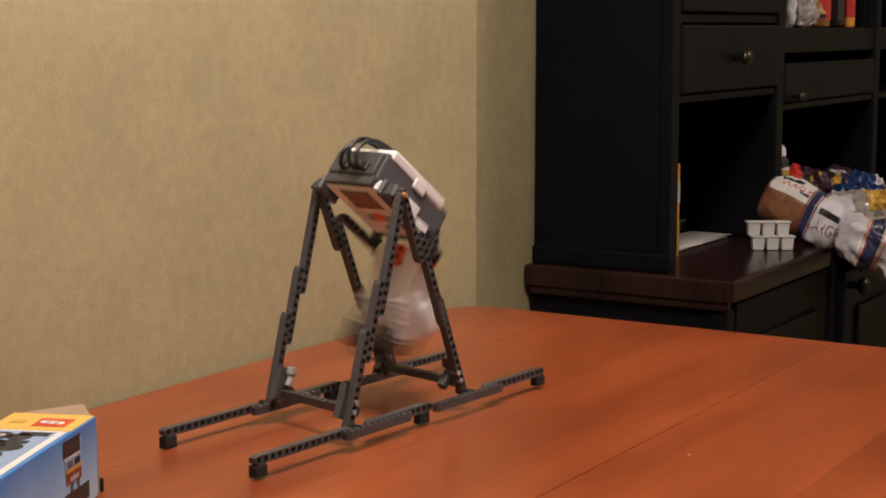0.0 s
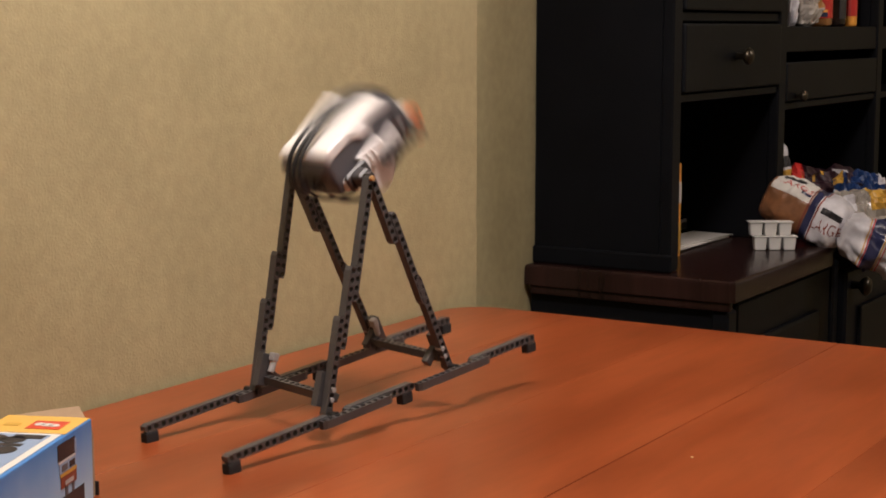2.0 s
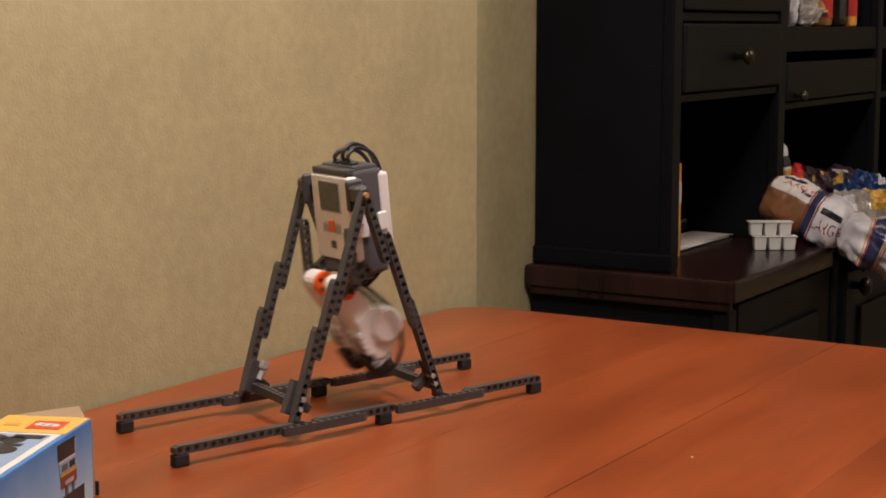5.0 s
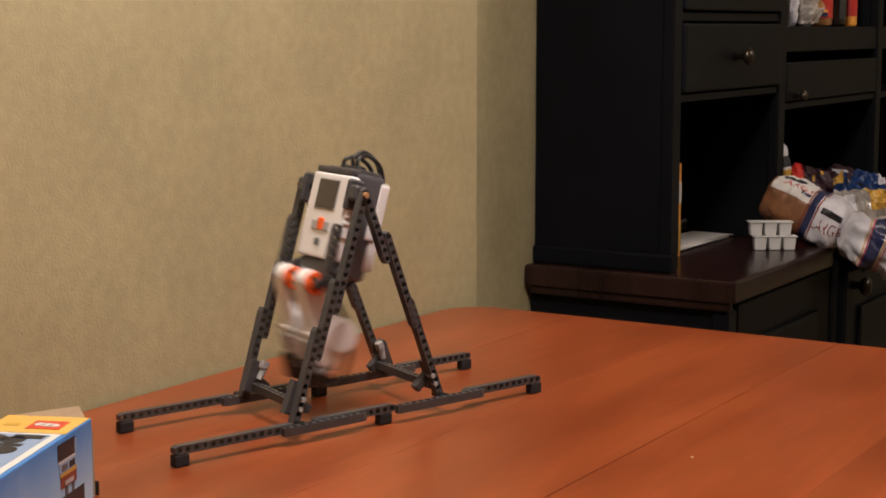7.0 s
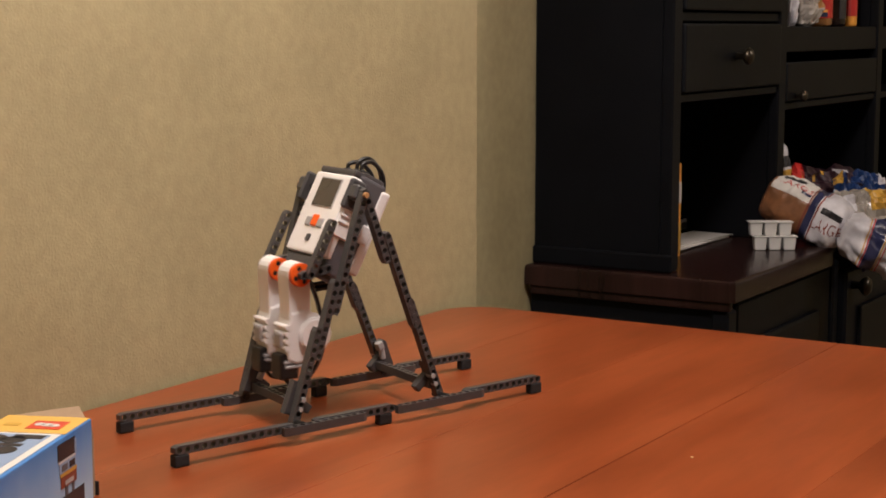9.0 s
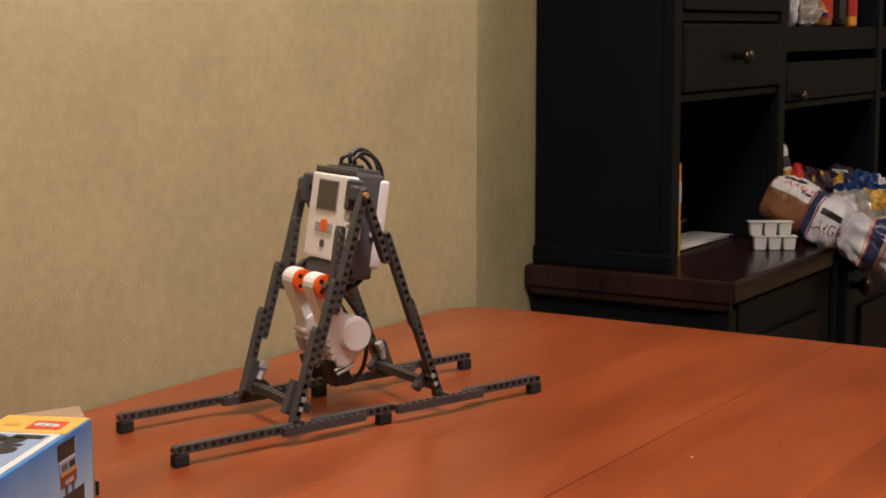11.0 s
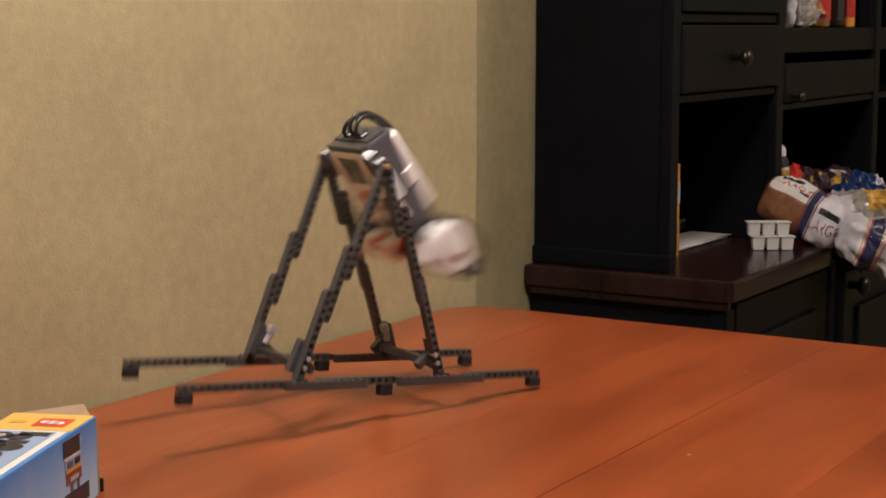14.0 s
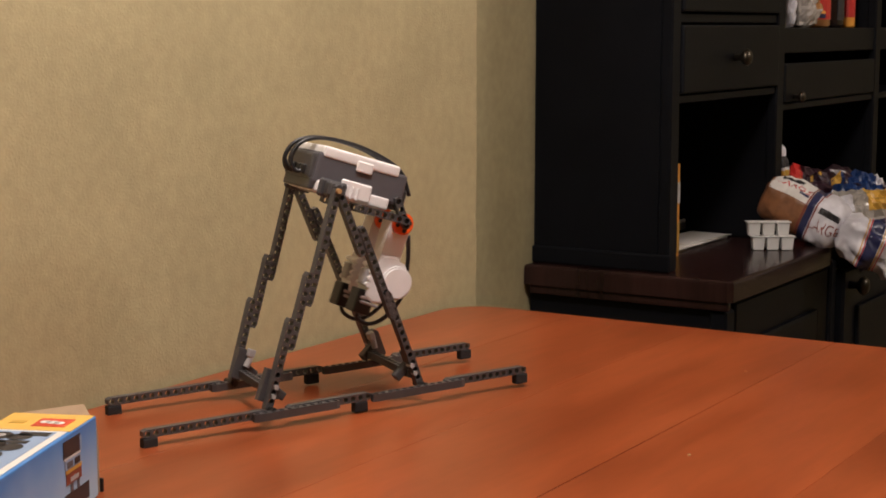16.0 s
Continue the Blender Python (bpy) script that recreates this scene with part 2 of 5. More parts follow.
    part("rail", block(CF - 0.026, 1.826, CT - 0.0335, CF - 0.012, 2.19, CT - 0.0263, 0.001), BLACK_PAINT, thing)
    part("post", block(CF - 0.034, 2.188, LOW, CF - 0.010, 2.212, CT - 0.0263, 0.003), BLACK_PAINT, thing)
    # the next base unit with a lower top
    part("base_top", block(HB, 2.213, CT - 0.040, CF + 0.02, 3.05, CT - 0.016, 0.006, 2), BLACK_PAINT, thing)
    door = part("door", block(CF - 0.02, 2.216, LOW + 0.05, CF, 2.60, CT - 0.042, 0.004), BLACK_PAINT, thing)
    part("door_panel", block(CF + 0.0002, 2.27, LOW + 0.10, CF + 0.006, 2.54, CT - 0.10, 0.005, 2), BLACK_PAINT, door)
    part("base_side", block(HB, 2.216, LOW, CF - 0.0205, 2.23, CT - 0.041), BLACK_PAINT, thing)
    knob(door, (CF + 0.0, 2.242, 0.738), 1.0)
    door = part("door", block(CF - 0.02, 2.604, LOW + 0.05, CF, 3.04, CT - 0.042, 0.004), BLACK_PAINT, thing)
    return thing


def knob(parent, place, size=1.0):
    s = size
    bm = lathe([(0.006 * s, 0.0), (0.005 * s, 0.010 * s), (0.012 * s, 0.016 * s), (0.014 * s, 0.021 * s), (0.010 * s, 0.026 * s), (0.003 * s, 0.028 * s)], 18)
    bmesh.ops.transform(bm, matrix=Matrix.Translation(place) @ Matrix.Rotation(radians(90), 4, "Y"), verts=bm.verts)
    return part("knob", bm, KNOB, parent, "small dark bronze round knob", smooth=True)


hutch()
# ---- the swinging robot ----
M = 0.008            # the pitch of the beams' holes
SIDE = 0.063         # half the distance between the two side frames
SKEW = 0.0115        # the frame is racked: the near side lags
AXLE = Vector((-0.0077, 0.0, 0.206))
AXLE_SKEW = 0.0088


def beam_mesh(n):
    """A straight beam of n holes along x, holes through y, from the middle of its first hole."""
    bm = bmesh.new()
    h, w, r = 0.0036, 0.0036, 0.0027
    ring = [(math.cos(math.pi / 4 * i), math.sin(math.pi / 4 * i)) for i in range(8)]
    for c in range(n):
        cx = c * M
        outer = []
        for a, b in ring:
            ox = cx + (M / 2 if a > 0.5 else -M / 2 if a < -0.5 else 0.0)
            oz = h if b > 0.5 else -h if b < -0.5 else 0.0
            if (c == 0 and a < -0.5) or (c == n - 1 and a > 0.5):
                oz *= 0.62
            outer.append((ox, oz))
        front = [bm.verts.new((x, -w, z)) for x, z in outer]
        back = [bm.verts.new((x, w, z)) for x, z in outer]
        hf = [bm.verts.new((cx + r * a, -w, r * b)) for a, b in ring]
        hb = [bm.verts.new((cx + r * a, w, r * b)) for a, b in ring]
        for i in range(8):
            j = (i + 1) % 8
            bm.faces.new((front[i], front[j], hf[j], hf[i]))
            bm.faces.new((back[j], back[i], hb[i], hb[j]))
            bm.faces.new((hf[i], hf[j], hb[j], hb[i]))
            if not (abs(outer[i][0] - outer[j][0]) < 1e-9 and ((outer[i][0] > cx and c < n - 1) or (outer[i][0] < cx and c > 0))):
                bm.faces.new((front[j], front[i], back[i], back[j]))
    bmesh.ops.remove_doubles(bm, verts=bm.verts, dist=1e-5)
    return mesh_of("beam", bm, GREY)


BEAMS = {}


def beam(parent, n, start, angle=0.0, turn=0.0, v=0.0, name="beam", roll=0.0):
    """n holes from start (u, w) at an angle in the side plane, at v; turn about the upright."""
    if n not in BEAMS:
        BEAMS[n] = beam_mesh(n)
    ob = new(name, BEAMS[n])
    ob.parent = parent
    ob.matrix_local = Matrix.Translation((start[0], v, start[1])) @ Matrix.Rotation(radians(turn), 4, "Z") @ Matrix.Rotation(radians(-angle), 4, "Y") @ Matrix.Rotation(radians(roll), 4, "X")
    return ob


def leg(parent, foot, apex, v, out, joins, bow=0.0):
    """Three beams from the rail up to the axle, each lapped beside the last and stepping inwards."""
    step = 0.0066
    f, t = Vector(foot), Vector(apex)
    d = (t - f).normalized()
    side = Vector((-d.y, d.x)) * out
    f, t = f - side * step * 0.9, t + side * step * 0.9
    d = (t - f).normalized()
    side = Vector((-d.y, d.x)) * out
    angle = math.degrees(math.atan2(d.y, d.x))
    cells = (t - f).length / M
    a, b = round(joins[0] * cells), round(joins[1] * cells)
    beam(parent, a + 3, f + side * step, angle, 0, v)
    beam(parent, b - a + 3, f + d * M * (a - 0.5) - side * bow, angle, 0, v + 0.0002)
    n = int(round(cells - b)) + 2
    beam(parent, n, t - d * M * (n - 1) - side * (step + bow * 0.6), angle, 0, v)


def side_frame(robot, s):
    """s = -1: the near side; 1: the far side."""
    c, v = SKEW * s, SIDE * s
    w = 0.0138
    beam(robot, 15, (c - 0.203, w), 0, 0, v)
    beam(robot, 11, (c - 0.100, w - 0.0008), 0, 0, v - 0.0078, roll=90)
    beam(robot, 11, (c - 0.062, w), 0, 0, v)
    beam(robot, 13, (c + 0.024, w - 0.0008), 0, 0, v - 0.0078, roll=90)
    beam(robot, 12, (c + 0.112, w), 0, 0, v)
    for u in (c - 0.2005, c + 0.011, c + 0.1985):
        bm = block(u - 0.0068, v - 0.0042, 0.0, u + 0.0068, v + 0.0042, 0.0099, 0.0012, 2)
        part("foot", bm, RUBBER, robot, "black rubber foot")
    ax = (AXLE.x + AXLE_SKEW * s, AXLE.z)
    leg(robot, (c - 0.081, 0.0150), ax, v - s * 0.0078, 1, (0.32, 0.54))
    leg(robot, (c + 0.082, 0.0150), ax, v - s * 0.0078, -1, (0.37, 0.74), -0.0045)
    # pins through the leg feet and the axle's end
    for u, z, r, mat in ((c - 0.081, 0.0150, 0.0030, BLACK), (c + 0.082, 0.0150, 0.0030, BLACK), (ax[0], ax[1], 0.0024, PIN)):
        bm = bmesh.new()
        cyl_into(bm, r, r, 0.0120 if mat is PIN else 0.0180, Matrix.Translation((u, v - s * (0.007 if mat is PIN else 0.004), z)) @ Matrix.Rotation(radians(90), 4, "X"), 12)
        part("pin", bm, mat, robot)


def robot_frame():
    robot = tagged(new("swinging_robot"), "grey toy-beam swing frame with a white control brick and two motors", "robot")
    for s in (-1, 1):
        side_frame(robot, s)
    turn = math.degrees(math.atan2(-SKEW, SIDE))
    # cross beams low between the legs, held by plates and light grey pin connectors
    for side in (-1, 1):
        u = 0.0725 * side
        beam(robot, 14, (u - SKEW * 0.8, 0.0255), 0, 90 + turn, -0.050, "cross_beam", roll=90)
        for s in (-1, 1):
            ux, vy = u + SKEW * s, s * (SIDE - 0.0078)
            lean = Matrix.Rotation(radians(-22 * side), 4, "Y")
            inner = vy - s * 0.0076
            bm = prism([(-0.0052, -0.016), (0.0052, -0.016), (0.0056, 0.010), (0.0022, 0.014), (-0.0052, 0.014)], -0.0036, 0.0036, 0.0008)
            part("connector_plate", bm, GREY, robot, at=Matrix.Translation((ux + 0.0052 * side, inner, 0.036)) @ lean)
            bm = block(-0.004, -0.0036, -0.010, 0.004, 0.0036, 0.010, 0.0012, 2)
            part("connector_plate", bm, GREY, robot, at=Matrix.Translation((ux - 0.004 * side, inner, 0.0280)) @ Matrix.Rotation(radians(50 * side), 4, "Y"))
            if s > 0:
                bm = bmesh.new()
                box_into(bm, -0.0034, -0.0034, 0.0008, 0.0034, 0.0034, 0.0085, 0.0012, 2)
                cyl_into(bm, 0.0030, 0.0030, 0.0100, Matrix.Translation((0, 0, -0.0042)) @ Matrix.Rotation(radians(10), 4, "Y"), 12)
                part("pin_connector", bm, LIGHTGREY, robot, "light grey pin connector", at=Matrix.Translation((ux - 0.0030 * side, inner - 0.0068, 0.0405)) @ lean)
            for z, r in ((0.034, 0.0024), (0.026, 0.0022)):
                bm = bmesh.new()
                cyl_into(bm, r, r, 0.0086, Matrix.Translation((u + SKEW * s - side * 0.406 * (z - 0.036), vy, z)) @ Matrix.Rotation(radians(90), 4, "X"), 12)
                part("pin", bm, LIGHTGREY, robot, "light grey pin")
    axle_turn = math.atan2(-AXLE_SKEW, SIDE)
    bm = bmesh.new()
    cyl_into(bm, 0.0024, 0.0024, 2 * SIDE * 0.97, Matrix.Translation(AXLE) @ Matrix.Rotation(axle_turn, 4, "Z") @ Matrix.Rotation(radians(90), 4, "X"), 10)
    part("axle", bm, BLACK, robot)
    return robot


# The brick hangs from the axle: x to its back, y across, z up when it hangs; its display looks to -x.
HUB = Vector((-0.0135, 0.0, -0.0850))


def control_brick(robot):
    body = part("brick", block(-0.0035, -0.0352, -0.072, 0.0285, 0.0352, 0.0225, 0.003, 2), MIDGREY, robot, "grey and white control brick with a display")
    part("front_shell", block(-0.0110, -0.0364, -0.059, 0.0015, 0.0364, 0.0180, 0.0032, 3), WHITE, body, "white front shell")
    part("back_shell", block(0.0238, -0.0364, -0.062, 0.0355, 0.0364, 0.0180, 0.0035, 3), WHITE, body, "white battery cover")
    part("display_frame", block(-0.0118, -0.0205, -0.0155, -0.0105, 0.0205, 0.0130, 0.0005), LIGHTGREY, body)
    part("display", block(-0.0124, -0.0190, -0.0142, -0.0110, 0.0190, 0.0118, 0.0005), SCREEN, body, "dark grey display window")
    part("button", block(-0.0130, -0.0055, -0.034, -0.0106, 0.0055, -0.023, 0.0010), ORANGE, body, "orange button")
    for s in (-1, 1):
        lo, hi = (0.007, 0.016) if s > 0 else (-0.016, -0.007)
        part("button", prism([(-0.0126, -0.0335), (-0.0106, -0.035), (-0.0106, -0.025), (-0.0126, -0.0265)], lo, hi), LIGHTGREY, body, "light grey button")
        part("side_clip", block(-0.0090, s * 0.0366 - 0.0016, -0.038, 0.0085, s * 0.0366 + 0.0016, -0.006, 0.0014), WHITE, body, "white side clip")
        part("side_clip", block(0.0190, s * 0.0364 - 0.0014, -0.034, 0.0300, s * 0.0364 + 0.0014, -0.017, 0.0012), WHITE, body, "white side clip")
        for k in range(3):
            z = -0.012 - 0.006 * k
            part("clip_ridge", block(-0.0095, s * 0.0385 - 0.0008, z - 0.0012, 0.0030, s * 0.0385 + 0.0008, z + 0.0012, 0.0005), WHITE, body)
        part("bracket", block(-0.007, s * 0.046 - 0.0075, -0.007, 0.007, s * 0.046 + 0.0075, 0.007, 0.002), GREY, body)
        part("bracket", block(-0.0085, s * 0.0400 - 0.0025, -0.016, 0.0085, s * 0.0400 + 0.0025, 0.012, 0.002), GREY, body)
        beam(body, 7, (-0.010, -0.034), -90, 0, s * 0.0415, "arm")
        beam(body, 4, (0.0055, -0.0705), 217, 0, s * 0.0375, "arm")
        part("arm_block", block(0.002, s * 0.030 - 0.004, -0.081, 0.018, s * 0.030 + 0.004, -0.071, 0.002), GREY, body)
    part("button", block(-0.0126, -0.004, -0.0485, -0.0106, 0.004, -0.0415, 0.001), GREY, body, "dark grey button")
    part("socket_bank", block(0.000, -0.033, 0.020, 0.026, 0.033, 0.0262, 0.003, 2), GREY, body, "dark grey socket bank")
    part("top_lip", block(-0.0100, -0.034, 0.0183, 0.002, 0.034, 0.0242, 0.002, 2), GREY, body)
    part("base_plate", block(-0.0085, -0.033, -0.0725, 0.027, 0.033, -0.0600, 0.003, 2), GREY, body)
    for y, high in ((-0.017, 0.001), (-0.007, 0.004), (0.010, -0.001)):
        part("cable", tube([(0.008, y, 0.024), (0.004, y * 0.95, 0.033 + high * 0.6), (0.016, y * 0.8, 0.039 + high), (0.034, y * 0.7, 0.031 + high * 0.8), (0.0435, y * 0.6, 0.008), (0.0440, y * 0.6, -0.032), (0.033, y * 0.8, -0.070), (0.010, y, -0.086)], 0.0021), BLACK, body, "black cable", smooth=True)
        part("plug", block(0.003, y - 0.0050, 0.0240, 0.013, y + 0.0050, 0.0292, 0.0015), BLACK, body)
    # the casing sits a little behind and below the axle
    for ob in [body] + list(body.children):
        if ob.data.users == 1 and not ob.name.startswith(("arm", "bracket")):
            ob.data.transform(Matrix.Translation((0.0045, -0.0050, -0.0040)) @ Matrix.Diagonal((0.93, 0.91, 1, 1)))
    return body


def motor(robot, s):
    """Hub at the origin; the motor hangs towards -z, its drum bulging to +x."""
    rot = Matrix.Rotation(radians(90), 4, "X")
    arc = lambda cx, cz, r, a0, a1: [(cx + r * math.cos(radians(a0 + (a1 - a0) * k / 9)), cz + r * math.sin(radians(a0 + (a1 - a0) * k / 9))) for k in range(10)]
    # the gear housing below, the neck up to the hub above
    body = part("motor", prism(arc(0.013, -0.055, 0.0172, 80, -70) + [(0.010, -0.0765), (-0.004, -0.080), (-0.0125, -0.076), (-0.0140, -0.060), (-0.0110, -0.044), (-0.0085, -0.034), (0.0065, -0.031)], -0.0112, 0.0112, 0.0022), WHITE, robot, "white servo motor with an orange hub")
    part("neck", prism(arc(0.0, 0.0, 0.0108, 185, -5) + [(0.0108, -0.020), (0.0118, -0.040), (-0.0100, -0.042), (-0.0100, -0.020)], -0.0100, 0.0094, 0.0018), WHITE, body, "narrow white neck")
    bm = bmesh.new()
    cyl_into(bm, 0.0104, 0.0104, 0.0058, Matrix.Translation((0, -0.0126, 0)) @ rot, 32)
    es = [e for e in bm.edges if any(len(f.verts) > 4 for f in e.link_faces)]
    bmesh.ops.bevel(bm, geom=es, offset=0.0008, segments=2, affect="EDGES")
    part("hub", bm, ORANGE, body, "orange hub disc")
    bm = bmesh.new()
    for k in range(4):
        q = k * math.pi / 2 + 0.4
        cyl_into(bm, 0.0021, 0.0021, 0.0062, Matrix.Translation((0.0064 * math.cos(q), -0.0126, 0.0064 * math.sin(q))) @ rot, 10)
    cyl_into(bm, 0.0026, 0.0026, 0.030, Matrix.Translation((0, s * 0.002, 0)) @ rot, 10)
    part("hub_holes", bm, BLACK, body)
    bm = bmesh.new()
    cyl_into(bm, 0.0158, 0.0158, 0.0300, Matrix.Translation((0.0135, 0, -0.055)) @ rot, 32)
    es = [e for e in bm.edges if len(e.link_faces) == 2 and any(len(f.verts) > 4 for f in e.link_faces)]
    bmesh.ops.bevel(bm, geom=es, offset=0.0018, segments=2, affect="EDGES")
    part("drum", bm, WHITE, body, "white motor drum")
    for k in range(4):
        bm = bmesh.new()
        cyl_into(bm, 0.0024, 0.0024, 0.0236, Matrix.Translation((-0.0125 - 0.0004 * k, 0, -0.046 - 0.0062 * k)) @ rot, 10)
        part("tooth", bm, WHITE, body)
    # the ridged end with its socket
    for k in range(2):
        part("ridge", block(-0.0165 + 0.0012 * k, -0.0105, -0.0790 - 0.0042 * k, 0.006 - 0.002 * k, 0.0105, -0.0760 - 0.0042 * k, 0.0008), LIGHTGREY, body, "light grey ridge")
    part("end_cap", block(-0.0195, -0.0095, -0.0930, -0.0015, 0.0095, -0.0700, 0.002, 2), BLACK, body, "black socket end")
    part("screw_boss", block(-0.0180, -0.007, -0.066, -0.0115, 0.007, -0.050, 0.003, 2), LIGHTGREY, body)
    part("cable", tube([(-0.010, 0, -0.090), (-0.006, -s * 0.003, -0.098), (0.008, -s * 0.005, -0.100), (0.023, -s * 0.006, -0.089), (0.0335, -s * 0.007, -0.064), (0.0275, -s * 0.006, -0.032), (0.018, -s * 0.004, -0.008)], 0.0021), BLACK, body, smooth=True)
    return body


ROBOT = robot_frame()
BRICK = control_brick(ROBOT)
MOTORS = [motor(ROBOT, -1), motor(ROBOT, 1)]


def axle_pose(alpha):
    """alpha: degrees from hanging, towards +u."""
    return Matrix.Translation(AXLE) @ Matrix.Rotation(math.atan2(-AXLE_SKEW, SIDE), 4, "Z") @ Matrix.Rotation(radians(-alpha), 4, "Y")


def motor_pose(alpha, beta, s):
    return axle_pose(alpha) @ Matrix.Translation(HUB + Vector((0, s * 0.0195, 0))) @ Matrix.Rotation(radians(-(beta - alpha)), 4, "Y")
# ---- things on the hutch ----
PAPER = material("white_paper", (0.60, 0.58, 0.54), 0.7, vary=0.06, scale=50)
CARD = material("orange_card", (0.75, 0.33, 0.045), 0.55, vary=0.12, scale=60)
CUP = material("milky_plastic", (0.62, 0.62, 0.60), 0.35, vary=0.04, scale=60)
BREAD = material("brown_bread_crust", (0.20, 0.085, 0.035), 0.5, vary=0.35, scale=60, coat=0.35, bump=0.6, bump_scale=90)
BAG_WHITE = material("white_bag_film", (0.58, 0.57, 0.60), 0.40, vary=0.2, scale=45, bump=0.5, bump_scale=70)
NAVY = material("navy_print", (0.022, 0.026, 0.075), 0.32, vary=0.15, scale=60)
RED = material("red_print", (0.50, 0.030, 0.025), 0.35, vary=0.12, scale=60)
YELLOW = material("yellow_print", (0.52, 0.30, 0.05), 0.35, vary=0.12, scale=60)
BROWN_PRINT = material("brown_print", (0.20, 0.045, 0.025), 0.4, vary=0.1, scale=60)
BLUE_FOIL = material("blue_foil", (0.012, 0.036, 0.125), 0.3, vary=0.2, scale=50, bump=0.4, bump_scale=60)
PURPLE = material("dark_purple_foil", (0.030, 0.013, 0.020), 0.34, vary=0.3, scale=50, bump=0.4, bump_scale=60)
PEANUT = material("tan_spread", (0.33, 0.16, 0.055), 0.2, vary=0.12, scale=40, coat=0.6)
DARK_GLASS = material("dark_brown_glass", (0.014, 0.009, 0.008), 0.12, vary=0.2, scale=40)
CLEAR = material("cloudy_film", (0.36, 0.33, 0.29), 0.18, vary=0.2, scale=40, bump=0.6, bump_scale=50)
SKY = material("blue_box_card", (0.085, 0.20, 0.50), 0.42, vary=0.06, scale=25)


def printed_fade(m, low, high):
    """A print that fades from one colour at the foot of the box to another at its top edge."""
    n, l = m.node_tree.nodes, m.node_tree.links
    co = n.new("ShaderNodeTexCoord")
    sep = n.new("ShaderNodeSeparateXYZ")
    l.new(co.outputs["Object"], sep.inputs[0])
    haze = n.new("ShaderNodeTexNoise")
    haze.inputs["Scale"].default_value = 22
    l.new(co.outputs["Object"], haze.inputs["Vector"])
    add = n.new("ShaderNodeMath")
    add.operation = "MULTIPLY_ADD"
    add.inputs[1].default_value = 0.03
    l.new(haze.outputs["Fac"], add.inputs[0])
    l.new(sep.outputs["Z"], add.inputs[2])
    ramp = n.new("ShaderNodeValToRGB")
    ramp.color_ramp.elements[0].position, ramp.color_ramp.elements[1].position = 0.025, 0.075
    ramp.color_ramp.elements[0].color, ramp.color_ramp.elements[1].color = (*low, 1), (*high, 1)
    l.new(add.outputs[0], ramp.inputs[0])
    l.new(ramp.outputs[0], n["Principled BSDF"].inputs["Base Color"])


printed_fade(SKY, (0.36, 0.50, 0.64), (0.050, 0.20, 0.50))
PALE = material("pale_blue_print", (0.24, 0.33, 0.48), 0.42, vary=0.08, scale=30)
BOX_YELLOW = material("yellow_box_card", (0.68, 0.41, 0.09), 0.42, vary=0.05, scale=40)
BOX_RED = material("red_box_print", (0.56, 0.06, 0.03), 0.42, vary=0.05, scale=40)
BOX_BROWN = material("raw_card", (0.30, 0.21, 0.13), 0.8, vary=0.12, scale=60)
CHARCOAL = material("charcoal_print", (0.022, 0.021, 0.024), 0.42, vary=0.2, scale=60)


def at(x, y, z, turn=0.0, tip=0.0, lean=0.0):
    return Matrix.Translation((x, y, z)) @ Matrix.Rotation(radians(turn), 4, "Z") @ Matrix.Rotation(radians(tip), 4, "Y") @ Matrix.Rotation(radians(lean), 4, "X")


def cup_strip(m):
    """Three small tapered cups hanging from one rim, x along the strip."""
    thing = tagged(new("cup_strip"), "white plastic strip of three small tapered cups", "cup strip", "cup strips on the counter")
    thing.matrix_world = m
    for i in range(3):
        bm = bmesh.new()
        x = (i - 1) * 0.0195
        box_into(bm, x - 0.0088, -0.0088, 0.0, x + 0.0088, 0.0088, 0.018, 0.002, 2)
        for v in bm.verts:
            k = 0.84 + 0.16 * max(0, v.co.z / 0.018)
            v.co.x, v.co.y = x + (v.co.x - x) * k, v.co.y * k
        part("cup", bm, CUP, thing)
    part("rim", block(-0.0300, -0.0105, 0.0176, 0.0300, 0.0105, 0.0192, 0.0006), CUP, thing)
    return thing


cup_strip(at(-0.7535, 2.076, CT + 0.0003, 31.6))
cup_strip(at(-0.7590, 2.073, CT + 0.0197, 31.6))


def skin(u, q, dims):
    """A point of a bag's skin: u from -1 to 1 along it, q the angle round it."""
    rx, ry, rz, seed, wrinkle, pinch = dims
    end = max(0.0, 1 - abs(u) ** 5)
    sq = pinch + (1 - pinch) * end ** 0.5
    c, s = math.cos(q), math.sin(q)
    y = math.copysign(abs(c) ** 0.7, c) * ry * sq
    z = math.copysign(abs(s) ** 0.7, s) * rz * sq
    w = 1 + wrinkle * noise.noise(Vector((u * 3.1 + seed, y / ry * 2.3, z / rz * 2.3)))
    w += wrinkle * 0.55 * noise.noise(Vector((u * 9 + seed, c * 5, s * 5))) + wrinkle * 0.45 * abs(noise.noise(Vector((u * 17 + seed, c * 8, s * 8))))
    return Vector((u * rx * (1 + 0.04 * noise.noise(Vector((c * 2, s * 2, seed)))), y * w, z * w))


def pillow(*dims, n=44, rings=36):
    """A soft bag: a rounded box along x with crumpled skin and pinched ends."""
    bm = bmesh.new()
    loops = [[bm.verts.new(skin(-1 + 2 * i / rings, 2 * math.pi * k / n, dims)) for k in range(n)] for i in range(rings + 1)]
    for a, b in zip(loops, loops[1:]):
        for k in range(n):
            bm.faces.new((a[k], a[(k + 1) % n], b[(k + 1) % n], b[k]))
    bm.faces.new(loops[0][::-1])
    bm.faces.new(loops[-1])
    return bm


